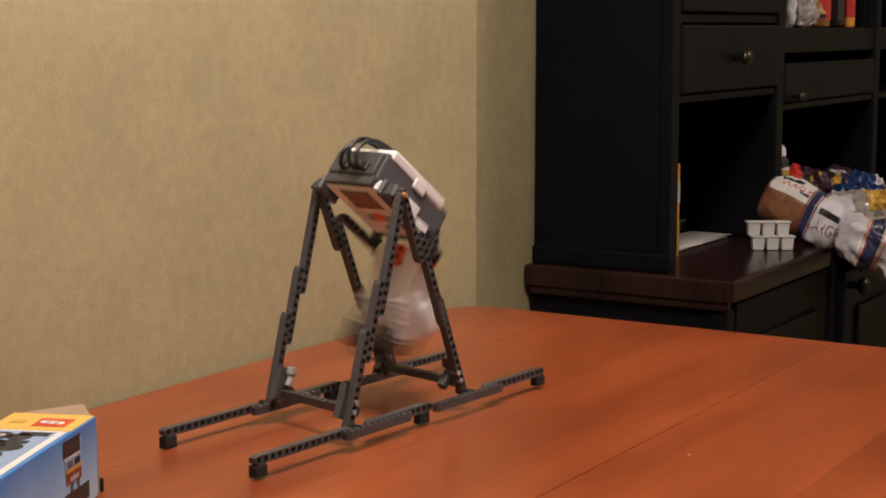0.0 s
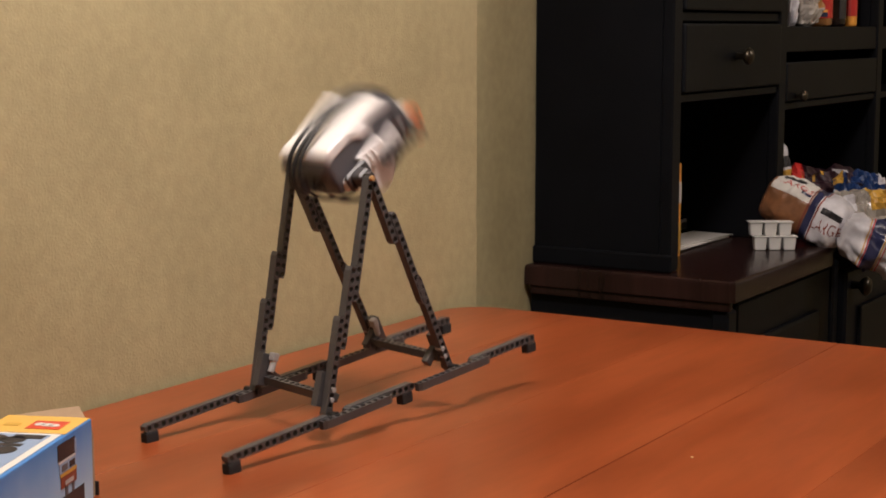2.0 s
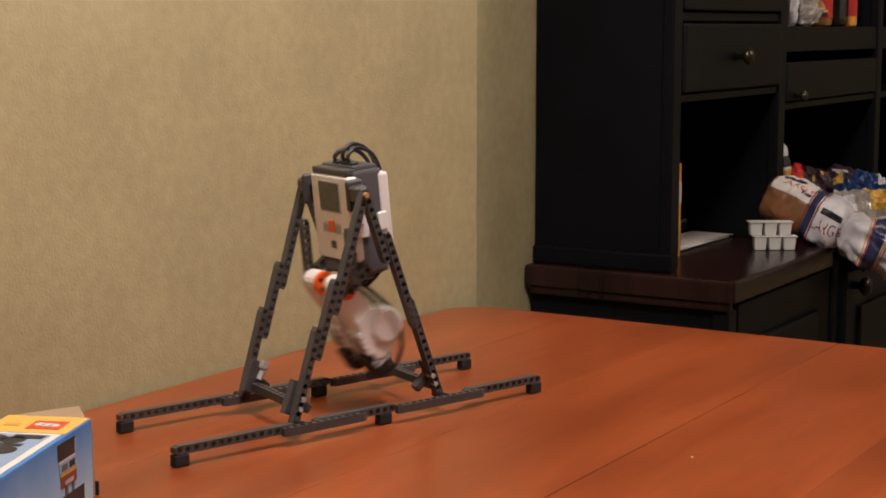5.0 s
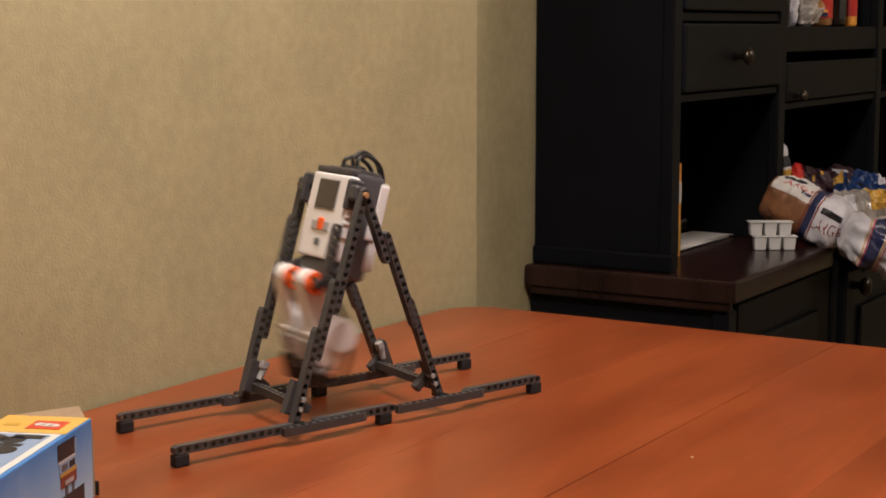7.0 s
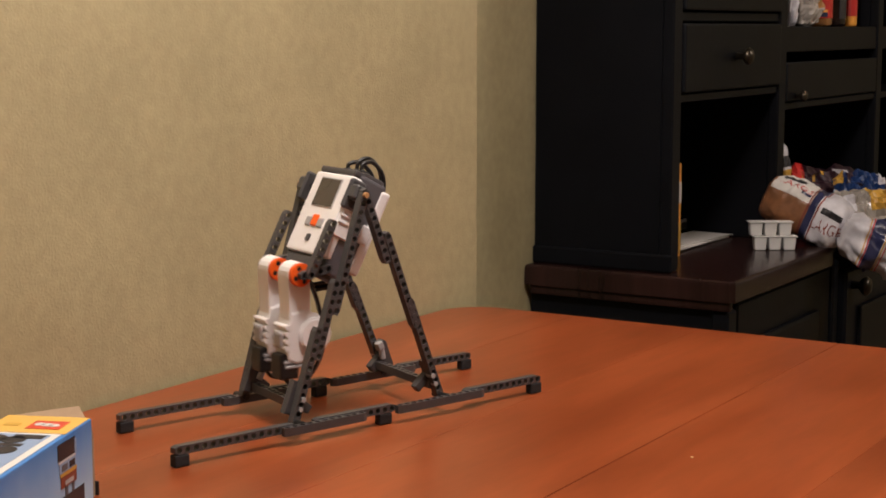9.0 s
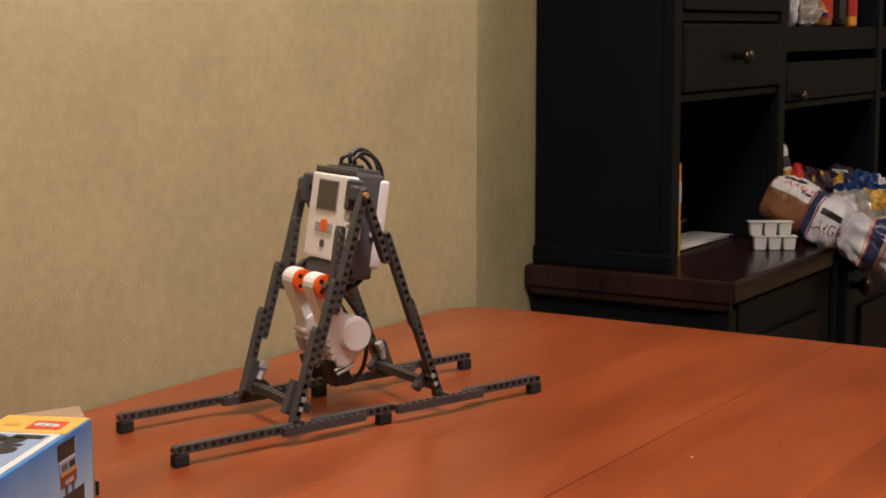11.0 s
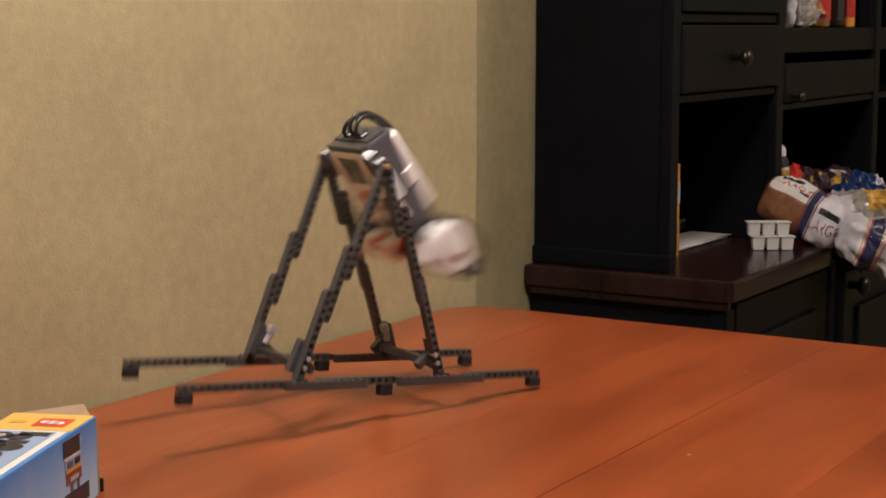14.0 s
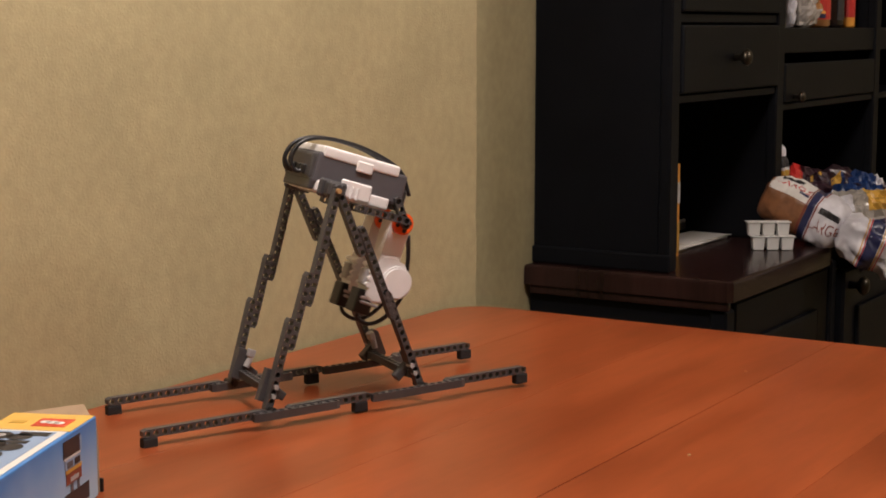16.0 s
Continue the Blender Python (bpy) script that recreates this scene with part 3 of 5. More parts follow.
def band(bm_shape, x0, x1, grow):
    """The stretch of a bag between x0 and x1, a hair outside its skin."""
    bm = bm_shape
    geom = list(bm.verts) + list(bm.edges) + list(bm.faces)
    bmesh.ops.bisect_plane(bm, geom=geom, plane_co=(x0, 0, 0), plane_no=(-1, 0, 0), clear_outer=True)
    geom = list(bm.verts) + list(bm.edges) + list(bm.faces)
    bmesh.ops.bisect_plane(bm, geom=geom, plane_co=(x1, 0, 0), plane_no=(1, 0, 0), clear_outer=True)
    for v in bm.verts:
        v.co.y, v.co.z = v.co.y * grow, v.co.z * grow
    return bm


def writing(text, size, mat, m, parent, name="lettering"):
    curve = bpy.data.curves.new(name, "FONT")
    curve.body, curve.size, curve.align_x, curve.align_y, curve.extrude = text, size, "CENTER", "CENTER", 0.0002
    holder = bpy.data.objects.new("letters", curve)
    scene.collection.objects.link(holder)
    bpy.context.view_layer.update()
    me = bpy.data.meshes.new_from_object(holder.evaluated_get(bpy.context.evaluated_depsgraph_get()))
    bpy.data.objects.remove(holder)
    me.materials.clear()
    me.materials.append(mat)
    ob = new(name, me)
    ob.parent = parent
    ob.matrix_local = m
    return ob


def wrap_patch(bm, x0, x1, q0, q1, grow):
    """The part of a bag's skin between x0 and x1 and between two angles round its axis."""
    band(bm, x0, x1, grow)
    gone = []
    for f in bm.faces:
        c = f.calc_center_median()
        q = math.degrees(math.atan2(c.z, c.y)) % 360
        if not q0 <= q <= q1:
            gone.append(f)
    bmesh.ops.delete(bm, geom=gone, context="FACES")
    return bm


def writing_on(text, size, mat, parent, dims, x0, q0, grow):
    """Letters wrapped on a bag's skin, reading along x, their foot away from the top."""
    ob = writing(text, size, mat, Matrix.Identity(4), parent)
    for v in ob.data.vertices:
        p = skin((x0 + v.co.x) / dims[0], radians(q0) - v.co.y / dims[1] * 0.95, dims)
        k = grow + (0.008 if v.co.z > 0 else 0.0)
        v.co = (p.x, p.y * k, p.z * k)
    return ob


def bread_bag():
    thing = tagged(new("bread_loaf"), "bagged brown bread loaf with white and navy printed wrapper", "bread", "bread bags on the counter")
    thing.matrix_world = at(-0.7375, 2.158, CT + 0.0450, 2, 23, 0)
    dims = (0.059, 0.037, 0.034, 3.0, 0.13, 0.6)
    part("loaf", pillow(*dims), BREAD, thing, "brown crust behind clear film", smooth=True)
    part("label", wrap_patch(pillow(*dims), -0.053, 0.008, 80, 150, 1.015), PAPER, thing, "white printed label", smooth=True)
    part("wrapper_end", band(pillow(*dims), 0.018, 0.080, 1.03), BAG_WHITE, thing, "white bag end", smooth=True)
    part("stripe", band(pillow(*dims), 0.009, 0.019, 1.035), NAVY, thing, "navy printed stripe", smooth=True)
    for x in (0.0065, 0.0210):
        part("stripe", band(pillow(*dims), x - 0.0011, x + 0.0011, 1.04), BROWN_PRINT, thing, smooth=True)
    writing_on("LARGE", 0.017, RED, thing, dims, -0.021, 122, 1.022)
    part("print_bar", wrap_patch(pillow(*dims), -0.046, -0.014, 92, 104, 1.022), CHARCOAL, thing)
    part("print_bar", wrap_patch(pillow(*dims), -0.010, 0.004, 132, 141, 1.022), NAVY, thing)
    part("print_bar", wrap_patch(pillow(*dims), 0.026, 0.056, 148, 160, 1.04), CHARCOAL, thing)
    writing_on("LARGE", 0.014, BROWN_PRINT, thing, dims, 0.041, 182, 1.04)
    return thing


bread_bag()


def second_bag():
    thing = tagged(new("bread_bag"), "crumpled white bread bag with a navy stripe hanging over the edge", "bread bag", "bread bags on the counter")
    thing.matrix_world = at(-0.616, 2.172, CT - 0.006, 20, 20, 0)
    dims = (0.080, 0.038, 0.032, 9.0, 0.34, 0.30)
    part("bag", pillow(*dims), BAG_WHITE, thing, smooth=True)
    part("stripe", band(pillow(*dims), -0.042, -0.025, 1.02), NAVY, thing, "navy printed stripe", smooth=True)
    for x in (-0.0455, -0.0215):
        for k in (-0.0016, 0.0022):
            part("stripe", band(pillow(*dims), x + k - 0.0008, x + k + 0.0008, 1.025), YELLOW if k < 0 else RED, thing, smooth=True)
    return thing


second_bag()


def snack_bag(place, dims, foil, prints, label):
    thing = tagged(new("snack_bag"), label, "snack bag", "snack bags behind the bread")
    thing.matrix_world = place
    part("bag", pillow(*dims, n=30, rings=24), foil, thing)
    for x0, x1, q0, q1, mat in prints:
        part("print_patch", wrap_patch(pillow(*dims, n=30, rings=24), x0, x1, q0, q1, 1.02), mat, thing)
    return thing


snack_bag(at(-0.785, 2.315, CT + 0.052, 25, -1, 8), (0.088, 0.040, 0.034, 21.0, 0.34, 0.3), PURPLE,
          ((-0.086, -0.012, 60, 200, RED), (-0.016, -0.012, 110, 135, YELLOW), (-0.002, 0.002, 115, 140, YELLOW), (0.010, 0.014, 105, 130, YELLOW), (0.030, 0.050, 70, 120, BAG_WHITE)),
          "dark purple foil snack bag with red and gold print")
snack_bag(at(-0.722, 2.330, CT + 0.050, 30, 4, -6), (0.044, 0.034, 0.032, 33.0, 0.36, 0.3), BLUE_FOIL,
          ((-0.040, -0.028, 70, 150, YELLOW), (-0.024, -0.017, 110, 150, PURPLE), (0.024, 0.036, 60, 140, BAG_WHITE), (0.034, 0.042, 60, 160, PURPLE)),
          "crumpled blue foil snack bag with yellow print")
snack_bag(at(-0.680, 2.255, CT + 0.034, 26, -6, 0), (0.062, 0.032, 0.030, 41.0, 0.36, 0.3), CLEAR,
          ((0.000, 0.040, 60, 170, YELLOW), (-0.040, -0.020, 90, 160, BAG_WHITE)), "clear and yellow crumpled snack bag")
snack_bag(at(-0.804, 2.238, CT + 0.058, 0, 88, 0), (0.074, 0.014, 0.010, 52.0, 0.4, 0.4), BAG_WHITE, ((-0.036, -0.012, 0, 360, YELLOW), (-0.056, -0.040, 0, 360, CHARCOAL)), "small white and yellow packet standing behind the bread")


def paper_stack():
    thing = tagged(new("paper_stack"), "loose stack of white papers lying in the open cubby", "papers")
    thing.matrix_world = at(-0.884, 2.065, CT + 0.0003, -2)
    rnd = random.Random(4)
    for i in range(5):
        m = at(rnd.uniform(-0.004, 0.004), rnd.uniform(-0.008, 0.008), 0.0011 * i, rnd.uniform(-4, 4))
        part("sheet", block(-0.030, -0.105, 0.0, 0.030, 0.105, 0.0010), PAPER, thing, at=m)
    return thing


paper_stack()


def notebook():
    thing = tagged(new("spiral_notebook"), "dark spiral notebook lying behind the papers", "notebook")
    thing.matrix_world = at(-0.940, 2.050, CT + 0.0090, 3)
    part("cover", block(-0.026, -0.11, 0.0, 0.030, 0.11, 0.012, 0.001), CHARCOAL, thing)
    for i in range(16):
        bm = bmesh.new()
        cyl_into(bm, 0.0030, 0.0030, 0.0022, at(0.030, -0.10 + i * 0.0133, 0.0130) @ Matrix.Rotation(radians(90), 4, "X"), 8)
        part("ring", bm, LIGHTGREY, thing)
    return thing


notebook()


def folder():
    thing = tagged(new("upright_folder"), "thin orange and yellow booklet standing upright in the cubby", "booklet")
    thing.matrix_world = at(-0.8865, 1.9480, CT + 0.0003)
    part("cover", block(-0.045, -0.0038, 0.0, 0.050, 0.0038, 0.122, 0.0005), CARD, thing)
    part("spine_patch", block(0.0502, -0.0036, 0.070, 0.0507, 0.0036, 0.098), PAPER, thing)
    part("spine_patch", block(0.0502, -0.0036, 0.006, 0.0507, 0.0036, 0.044), YELLOW, thing)
    return thing


folder()

SHELF = 1.1023


def jar(place, r, h, skin, cap, label_mat, label_text, patches=()):
    thing = tagged(new("jar"), label_text, "jar", "jars on the hutch shelf")
    thing.matrix_world = Matrix.Translation(place)
    part("body", lathe([(r * 0.9, 0.0), (r, 0.004), (r, h * 0.80), (r * 0.86, h * 0.88), (r * 0.80, h * 0.9)], 24), skin, thing, smooth=True)
    part("lid", lathe([(r * 0.84, h * 0.9), (r * 0.86, h * 0.905), (r * 0.86, h), (r * 0.8, h * 1.005)], 24), cap, thing)
    if label_mat:
        part("label", lathe([(r * 1.01, h * 0.11), (r * 1.015, h * 0.115), (r * 1.015, h * 0.74), (r * 1.01, h * 0.745)], 24), label_mat, thing)
    for z0, z1, q0, q1, mat in patches:
        bm = bmesh.new()
        cols = []
        for k in range(9):
            q = radians(q0 + (q1 - q0) * k / 8)
            cols.append([bm.verts.new((rr * math.cos(q), rr * math.sin(q), z * h)) for rr, z in ((r * 1.022, z0), (r * 1.022, z1), (r * 1.012, z1), (r * 1.012, z0))])
        for a, b in zip(cols, cols[1:]):
            for j in range(4):
                bm.faces.new((a[j], b[j], b[(j + 1) % 4], a[(j + 1) % 4]))
        bm.faces.new(cols[0])
        bm.faces.new(cols[-1][::-1])
        part("label_patch", bm, mat, thing)
    return thing


jar((-0.825, 2.396, SHELF), 0.035, 0.108, PEANUT, RED, RED, "jar of tan spread with a red label and lid",
    ((0.26, 0.50, -92, -84, PAPER), (0.26, 0.31, -98, -84, PAPER), (0.26, 0.50, -76, -69, PAPER), (0.26, 0.50, -63, -57, PAPER), (0.36, 0.41, -63, -46, PAPER), (0.13, 0.19, -60, -20, NAVY), (0.19, 0.23, -60, -20, CARD)))
jar((-0.828, 2.486, SHELF), 0.030, 0.19, DARK_GLASS, CHARCOAL, None, "dark brown glass bottle on the shelf", ((0.06, 0.30, -30, 20, CHARCOAL),))
jar((-0.815, 2.562, SHELF), 0.012, 0.16, CARD, RED, None, "small bottle with an orange and white label",
    ((0.10, 0.30, -120, 40, RED), (0.30, 0.42, -120, 40, YELLOW), (0.46, 0.62, -120, 40, PAPER)))
snack_bag(at(-0.812, 2.330, SHELF + 0.056, 70, 86, 0), (0.056, 0.024, 0.020, 61.0, 0.35, 0.45), CLEAR, ((-0.05, 0.03, 20, 160, PEANUT),), "clear cellophane bag of tan snacks on the shelf")
snack_bag(at(-0.822, 2.282, SHELF + 0.066, 62, 84, 0), (0.066, 0.020, 0.010, 71.0, 0.3, 0.5), BAG_WHITE, ((-0.02, 0.006, 0, 360, LIGHTGREY),), "white paper packet leaning on the shelf")



def set_back(thing):
    """Enlarges a thing with its parts and moves it away by the same share."""
    done = set()
    thing.location = EYE + (thing.location - EYE) * BACK
    for ob in thing.children_recursive:
        if ob.data.name not in done:
            done.add(ob.data.name)
            ob.data.transform(Matrix.Scale(BACK, 4))
        ob.matrix_local = Matrix.Translation(ob.matrix_local.translation * (BACK - 1)) @ ob.matrix_local


bpy.context.view_layer.update()
for ob in list(scene.objects):
    if ob.parent is None and ob.name.split(".")[0] in ("hutch", "cup_strip", "bread_loaf", "bread_bag", "snack_bag", "paper_stack", "spiral_notebook", "upright_folder", "jar"):
        set_back(ob)

# ---- the toy box on the table ----


def toy_box():
    thing = tagged(new("toy_box"), "blue and yellow cardboard toy box with an open end flap", "box")
    ang = math.degrees(math.atan2(-0.92, 0.39))
    thing.matrix_world = Matrix.Translation((-0.843, 0.8667, TOP)) @ Matrix.Rotation(radians(ang), 4, "Z")
    # x runs towards the room, -y across the box
    L, W, H = 0.20, 0.066, 0.0620
    part("carton", block(-0.0100, -W, 0.0, L, 0.0, H, 0.0012, 2), SKY, thing, "blue printed carton")
    part("top_band", block(-0.009, -W + 0.001, H + 0.0001, 0.0395, -0.001, H + 0.0005), BOX_YELLOW, thing, "yellow printed band")
    part("logo_patch", block(0.006, -0.036, H + 0.0006, 0.029, -0.010, H + 0.0009), BOX_RED, thing, "red square emblem")
    bm = bmesh.new()
    for x, y, r in ((0.017, -0.029, 0.0042), (0.018, -0.023, 0.0046), (0.019, -0.0175, 0.0040)):
        cyl_into(bm, r, r, 0.0003, Matrix.Translation((x, y, H + 0.00105)), 12)
    part("emblem_shape", bm, PAPER, thing)
    part("text_bar", block(0.014, -0.056, H + 0.0006, 0.022, -0.044, H + 0.0008), YELLOW, thing)
    # picture with a white border
    part("picture_border", block(0.0405, -W + 0.002, H + 0.0001, 0.165, -0.003, H + 0.0005), PAPER, thing, "white picture border")
    part("picture", block(0.0450, -W + 0.007, H + 0.0006, 0.158, -0.009, H + 0.0009), PALE, thing, "blue toy picture")
    bm = bmesh.new()
    for x, y, r in ((0.060, -0.046, 0.010), (0.062, -0.030, 0.009), (0.085, -0.044, 0.013), (0.090, -0.026, 0.010), (0.112, -0.034, 0.012)):
        cyl_into(bm, r, r, 0.0003, Matrix.Translation((x, y, H + 0.00110)), 20)
    box_into(bm, 0.048, -0.034, H + 0.00095, 0.058, -0.011, H + 0.00125)
    box_into(bm, 0.072, -0.050, H + 0.00095, 0.079, -0.018, H + 0.00125)
    part("picture_shape", bm, CHARCOAL, thing)
    bm = bmesh.new()
    for x, y, r in ((0.060, -0.046, 0.0045), (0.085, -0.044, 0.006), (0.112, -0.034, 0.005)):
        cyl_into(bm, r, r, 0.0003, Matrix.Translation((x, y, H + 0.00145)), 16)
    part("picture_shape", bm, LIGHTGREY, thing)
    # printed pieces on the blue side
    def side(x0, z0, x1, z1, mat, lift=0.0):
        tilt = Matrix.Translation((0.04, 0, 0.035)) @ Matrix.Rotation(radians(-1), 4, "Y")
        part("side_print", block(x0 - 0.04, 0.0002 + lift, z0 - 0.035, x1 - 0.04, 0.0005 + lift, z1 - 0.035), mat, thing, at=tilt)
    side(0.0250, 0.0455, 0.0575, 0.0580, CHARCOAL)
    side(0.0225, 0.0450, 0.0265, 0.0560, PALE)
    side(0.0245, 0.0438, 0.0560, 0.0453, PAPER)
    side(0.0245, 0.0362, 0.0550, 0.0436, PALE)
    side(0.0270, 0.0375, 0.0370, 0.0420, CHARCOAL, 0.0004)
    side(0.0410, 0.0375, 0.0510, 0.0420, MIDGREY, 0.0004)
    side(0.0230, 0.0335, 0.0540, 0.0360, YELLOW)
    side(0.0235, 0.0250, 0.0530, 0.0333, BROWN_PRINT)
    side(0.0300, 0.0265, 0.0460, 0.0295, LIGHTGREY, 0.0004)
    side(0.0280, 0.0186, 0.0320, 0.0248, MIDGREY)
    side(0.0400, 0.0186, 0.0450, 0.0248, MIDGREY)
    side(0.0090, 0.0060, 0.0560, 0.0184, CHARCOAL)
    # the flap stands up from the far end
    bm = bmesh.new()
    box_into(bm, -0.0005, -W + 0.002, 0.0, 0.0005, -0.004, 0.016, 0.0)
    for v in bm.verts:
        if v.co.z > 0.01:
            v.co.y = max(v.co.y, -0.030) if v.co.y < -0.03 else v.co.y - 0.010
            v.co.z = 0.010 if v.co.y < -0.029 else 0.014
    part("flap", bm, BOX_BROWN, thing, "raw brown card end flap", at=Matrix.Translation((-0.009, 0, H - 0.0005)) @ Matrix.Rotation(radians(-64), 4, "Y"))
    part("side_flap", prism([(-0.0102, 0.0), (-0.0102, H - 0.001), (-0.0150, H - 0.006), (-0.0185, H - 0.016), (-0.0190, 0.0)], -0.0030, -0.0022), BOX_BROWN, thing, "raw brown card side flap")
    part("end_tab", block(-0.0208, -0.003, 0.0, -0.0191, 0.0005, 0.011, 0.0006), CHARCOAL, thing)
    return thing


toy_box()


def crumb(x, y, size, seed):
    bm = bmesh.new()
    bmesh.ops.create_icosphere(bm, subdivisions=2, radius=size)
    for v in bm.verts:
        v.co *= 1 + 0.3 * noise.noise(v.co / size * 1.5 + Vector((seed, 0, 0)))
        v.co.z = max(v.co.z * 0.5, -size * 0.3)
    ob = part("crumb", bm, PIN, smooth=True)
    ob.location = (x, y, TOP + size * 0.3)
    return tagged(ob, "tiny tan crumb lying on the wooden table", "crumb", "crumbs on the table")


crumb(-0.8302, 1.7268, 0.0015, 0)
crumb(-0.5097, 1.2194, 0.0016, 1)
crumb(-0.5891, 1.5559, 0.0012, 2)
crumb(-0.6591, 1.7200, 0.0012, 4)

def motions():
    # seconds, then x, y, z, roll, rock and yaw of the frame
    walk(ROBOT, [
        (0.00, pose(-0.8149, 1.1926, 0.7522, -0.68, -0.24, 84.79)),
        (0.10, pose(-0.8216, 1.2000, 0.7527, -0.54, -0.28, 85.37)),
        (0.20, pose(-0.8214, 1.1990, 0.7579, -0.61, -2.00, 85.24)),
        (0.30, pose(-0.8224, 1.2010, 0.7533, -0.72, -0.40, 85.16)),
        (0.40, pose(-0.8222, 1.2004, 0.7545, -0.68, -0.84, 84.85)),
        (0.50, pose(-0.8210, 1.2004, 0.7628, -0.33, -3.43, 84.37)),
        (0.70, pose(-0.8237, 1.2025, 0.7727, 0.30, 6.27, 83.28)),
        (0.80, pose(-0.8287, 1.2089, 0.7692, 0.33, 5.27, 82.21)),
        (0.90, pose(-0.8245, 1.2040, 0.7536, 0.47, -0.74, 83.33)),
        (1.00, pose(-0.8278, 1.2021, 0.7545, 0.35, -0.80, 84.89)),
        (1.10, pose(-0.8291, 1.2007, 0.7546, -0.89, -0.89, 85.22)),
        (1.20, pose(-0.8293, 1.2009, 0.7592, -0.78, -2.39, 85.20)),
        (1.30, pose(-0.8297, 1.1998, 0.7554, -0.93, -1.06, 85.45)),
        (1.40, pose(-0.8337, 1.2063, 0.7626, -0.50, 3.04, 84.87)),
        (1.50, pose(-0.8306, 1.2029, 0.7633, -0.42, 3.58, 84.15)),
        (1.60, pose(-0.8393, 1.2148, 0.7524, 0.74, 0.36, 83.01)),
        (1.70, pose(-0.8451, 1.2213, 0.7516, 0.90, 0.17, 82.44)),
        (1.80, pose(-0.8360, 1.2064, 0.7558, -0.54, -1.60, 83.29)),
        (1.90, pose(-0.8362, 1.2064, 0.7703, -0.51, -5.70, 83.29)),
        (2.00, pose(-0.8381, 1.2050, 0.7670, -1.12, -5.28, 82.20)),
        (2.10, pose(-0.8084, 1.1633, 0.7759, 1.45, 2.34, 83.80)),
        (2.20, pose(-0.8145, 1.1744, 0.7885, 1.59, 2.25, 81.96)),
        (2.30, pose(-0.8520, 1.2263, 0.7630, 0.42, -5.66, 78.52)),
        (2.40, pose(-0.8300, 1.1866, 0.7877, 1.71, -2.05, 78.71)),
        (2.50, pose(-0.8480, 1.2049, 0.7544, 0.16, -0.99, 77.08)),
        (2.60, pose(-0.8498, 1.2065, 0.7573, -0.26, -2.23, 76.63)),
        (2.70, pose(-0.8596, 1.2235, 0.7526, 0.38, -0.26, 74.30)),
        (2.80, pose(-0.8512, 1.2057, 0.7526, 0.31, -0.37, 74.03)),
        (3.00, pose(-0.8491, 1.2001, 0.7503, 0.00, 0.00, 72.86)),
        (12.70, pose(-0.8491, 1.2001, 0.7503, 0.00, 0.00, 72.86)),
        (13.50, pose(-0.8491, 1.2001, 0.7503, 0.00, 0.00, 72.86)),
        (13.70, pose(-0.8469, 1.1999, 0.7528, -0.00, -0.58, 72.49)),
        (13.80, pose(-0.8523, 1.2045, 0.7555, 0.05, -1.40, 72.27)),
        (13.90, pose(-0.8566, 1.2072, 0.7664, -0.75, -4.66, 72.93)),
        (14.00, pose(-0.8533, 1.2068, 0.7739, 0.34, 6.28, 72.40)),
        (14.10, pose(-0.8659, 1.2249, 0.7755, 1.18, 7.78, 69.71)),
        (14.20, pose(-0.8625, 1.2187, 0.7629, 1.32, 2.82, 70.03)),
        (14.30, pose(-0.8684, 1.2272, 0.7549, -0.66, -1.76, 69.34)),
        (14.50, pose(-0.8564, 1.2083, 0.7562, 1.20, -1.71, 68.80)),
        (14.70, pose(-0.8687, 1.2233, 0.7527, 0.66, -0.63, 68.56)),
        (14.80, pose(-0.8708, 1.2287, 0.7587, 0.14, 2.53, 68.08)),
        (14.90, pose(-0.8685, 1.2277, 0.7530, -0.33, 0.84, 67.74)),
        (15.00, pose(-0.8738, 1.2348, 0.7511, -0.00, 0.41, 67.90)),
        (15.10, pose(-0.8671, 1.2233, 0.7534, -0.28, 0.68, 68.77)),
        (15.20, pose(-0.8753, 1.2358, 0.7588, 0.35, -2.54, 67.78)),
        (15.30, pose(-0.8864, 1.2455, 0.7725, -0.30, -3.87, 66.83)),
        (15.40, pose(-0.8621, 1.2138, 0.7574, -0.15, 0.91, 68.43)),
        (15.50, pose(-0.8761, 1.2356, 0.7648, -0.93, 4.70, 66.29)),
        (15.60, pose(-0.9143, 1.2798, 0.7642, 0.03, -6.59, 64.28)),
        (15.70, pose(-0.8911, 1.2318, 0.7710, 1.66, -4.42, 66.86)),
        (15.80, pose(-0.8865, 1.2242, 0.7726, 0.73, 6.28, 68.20)),
        (15.90, pose(-0.8849, 1.2222, 0.7666, 0.98, 4.03, 68.07)),
        (15.94, pose(-0.8860, 1.2240, 0.7545, 0.40, 0.60, 67.20)),
        (15.97, pose(-0.8865, 1.2251, 0.7512, 0.12, -0.70, 66.80)),
        (16.00, pose(-0.8865, 1.2251, 0.7511, 0.12, -0.82, 66.78)),
    ])
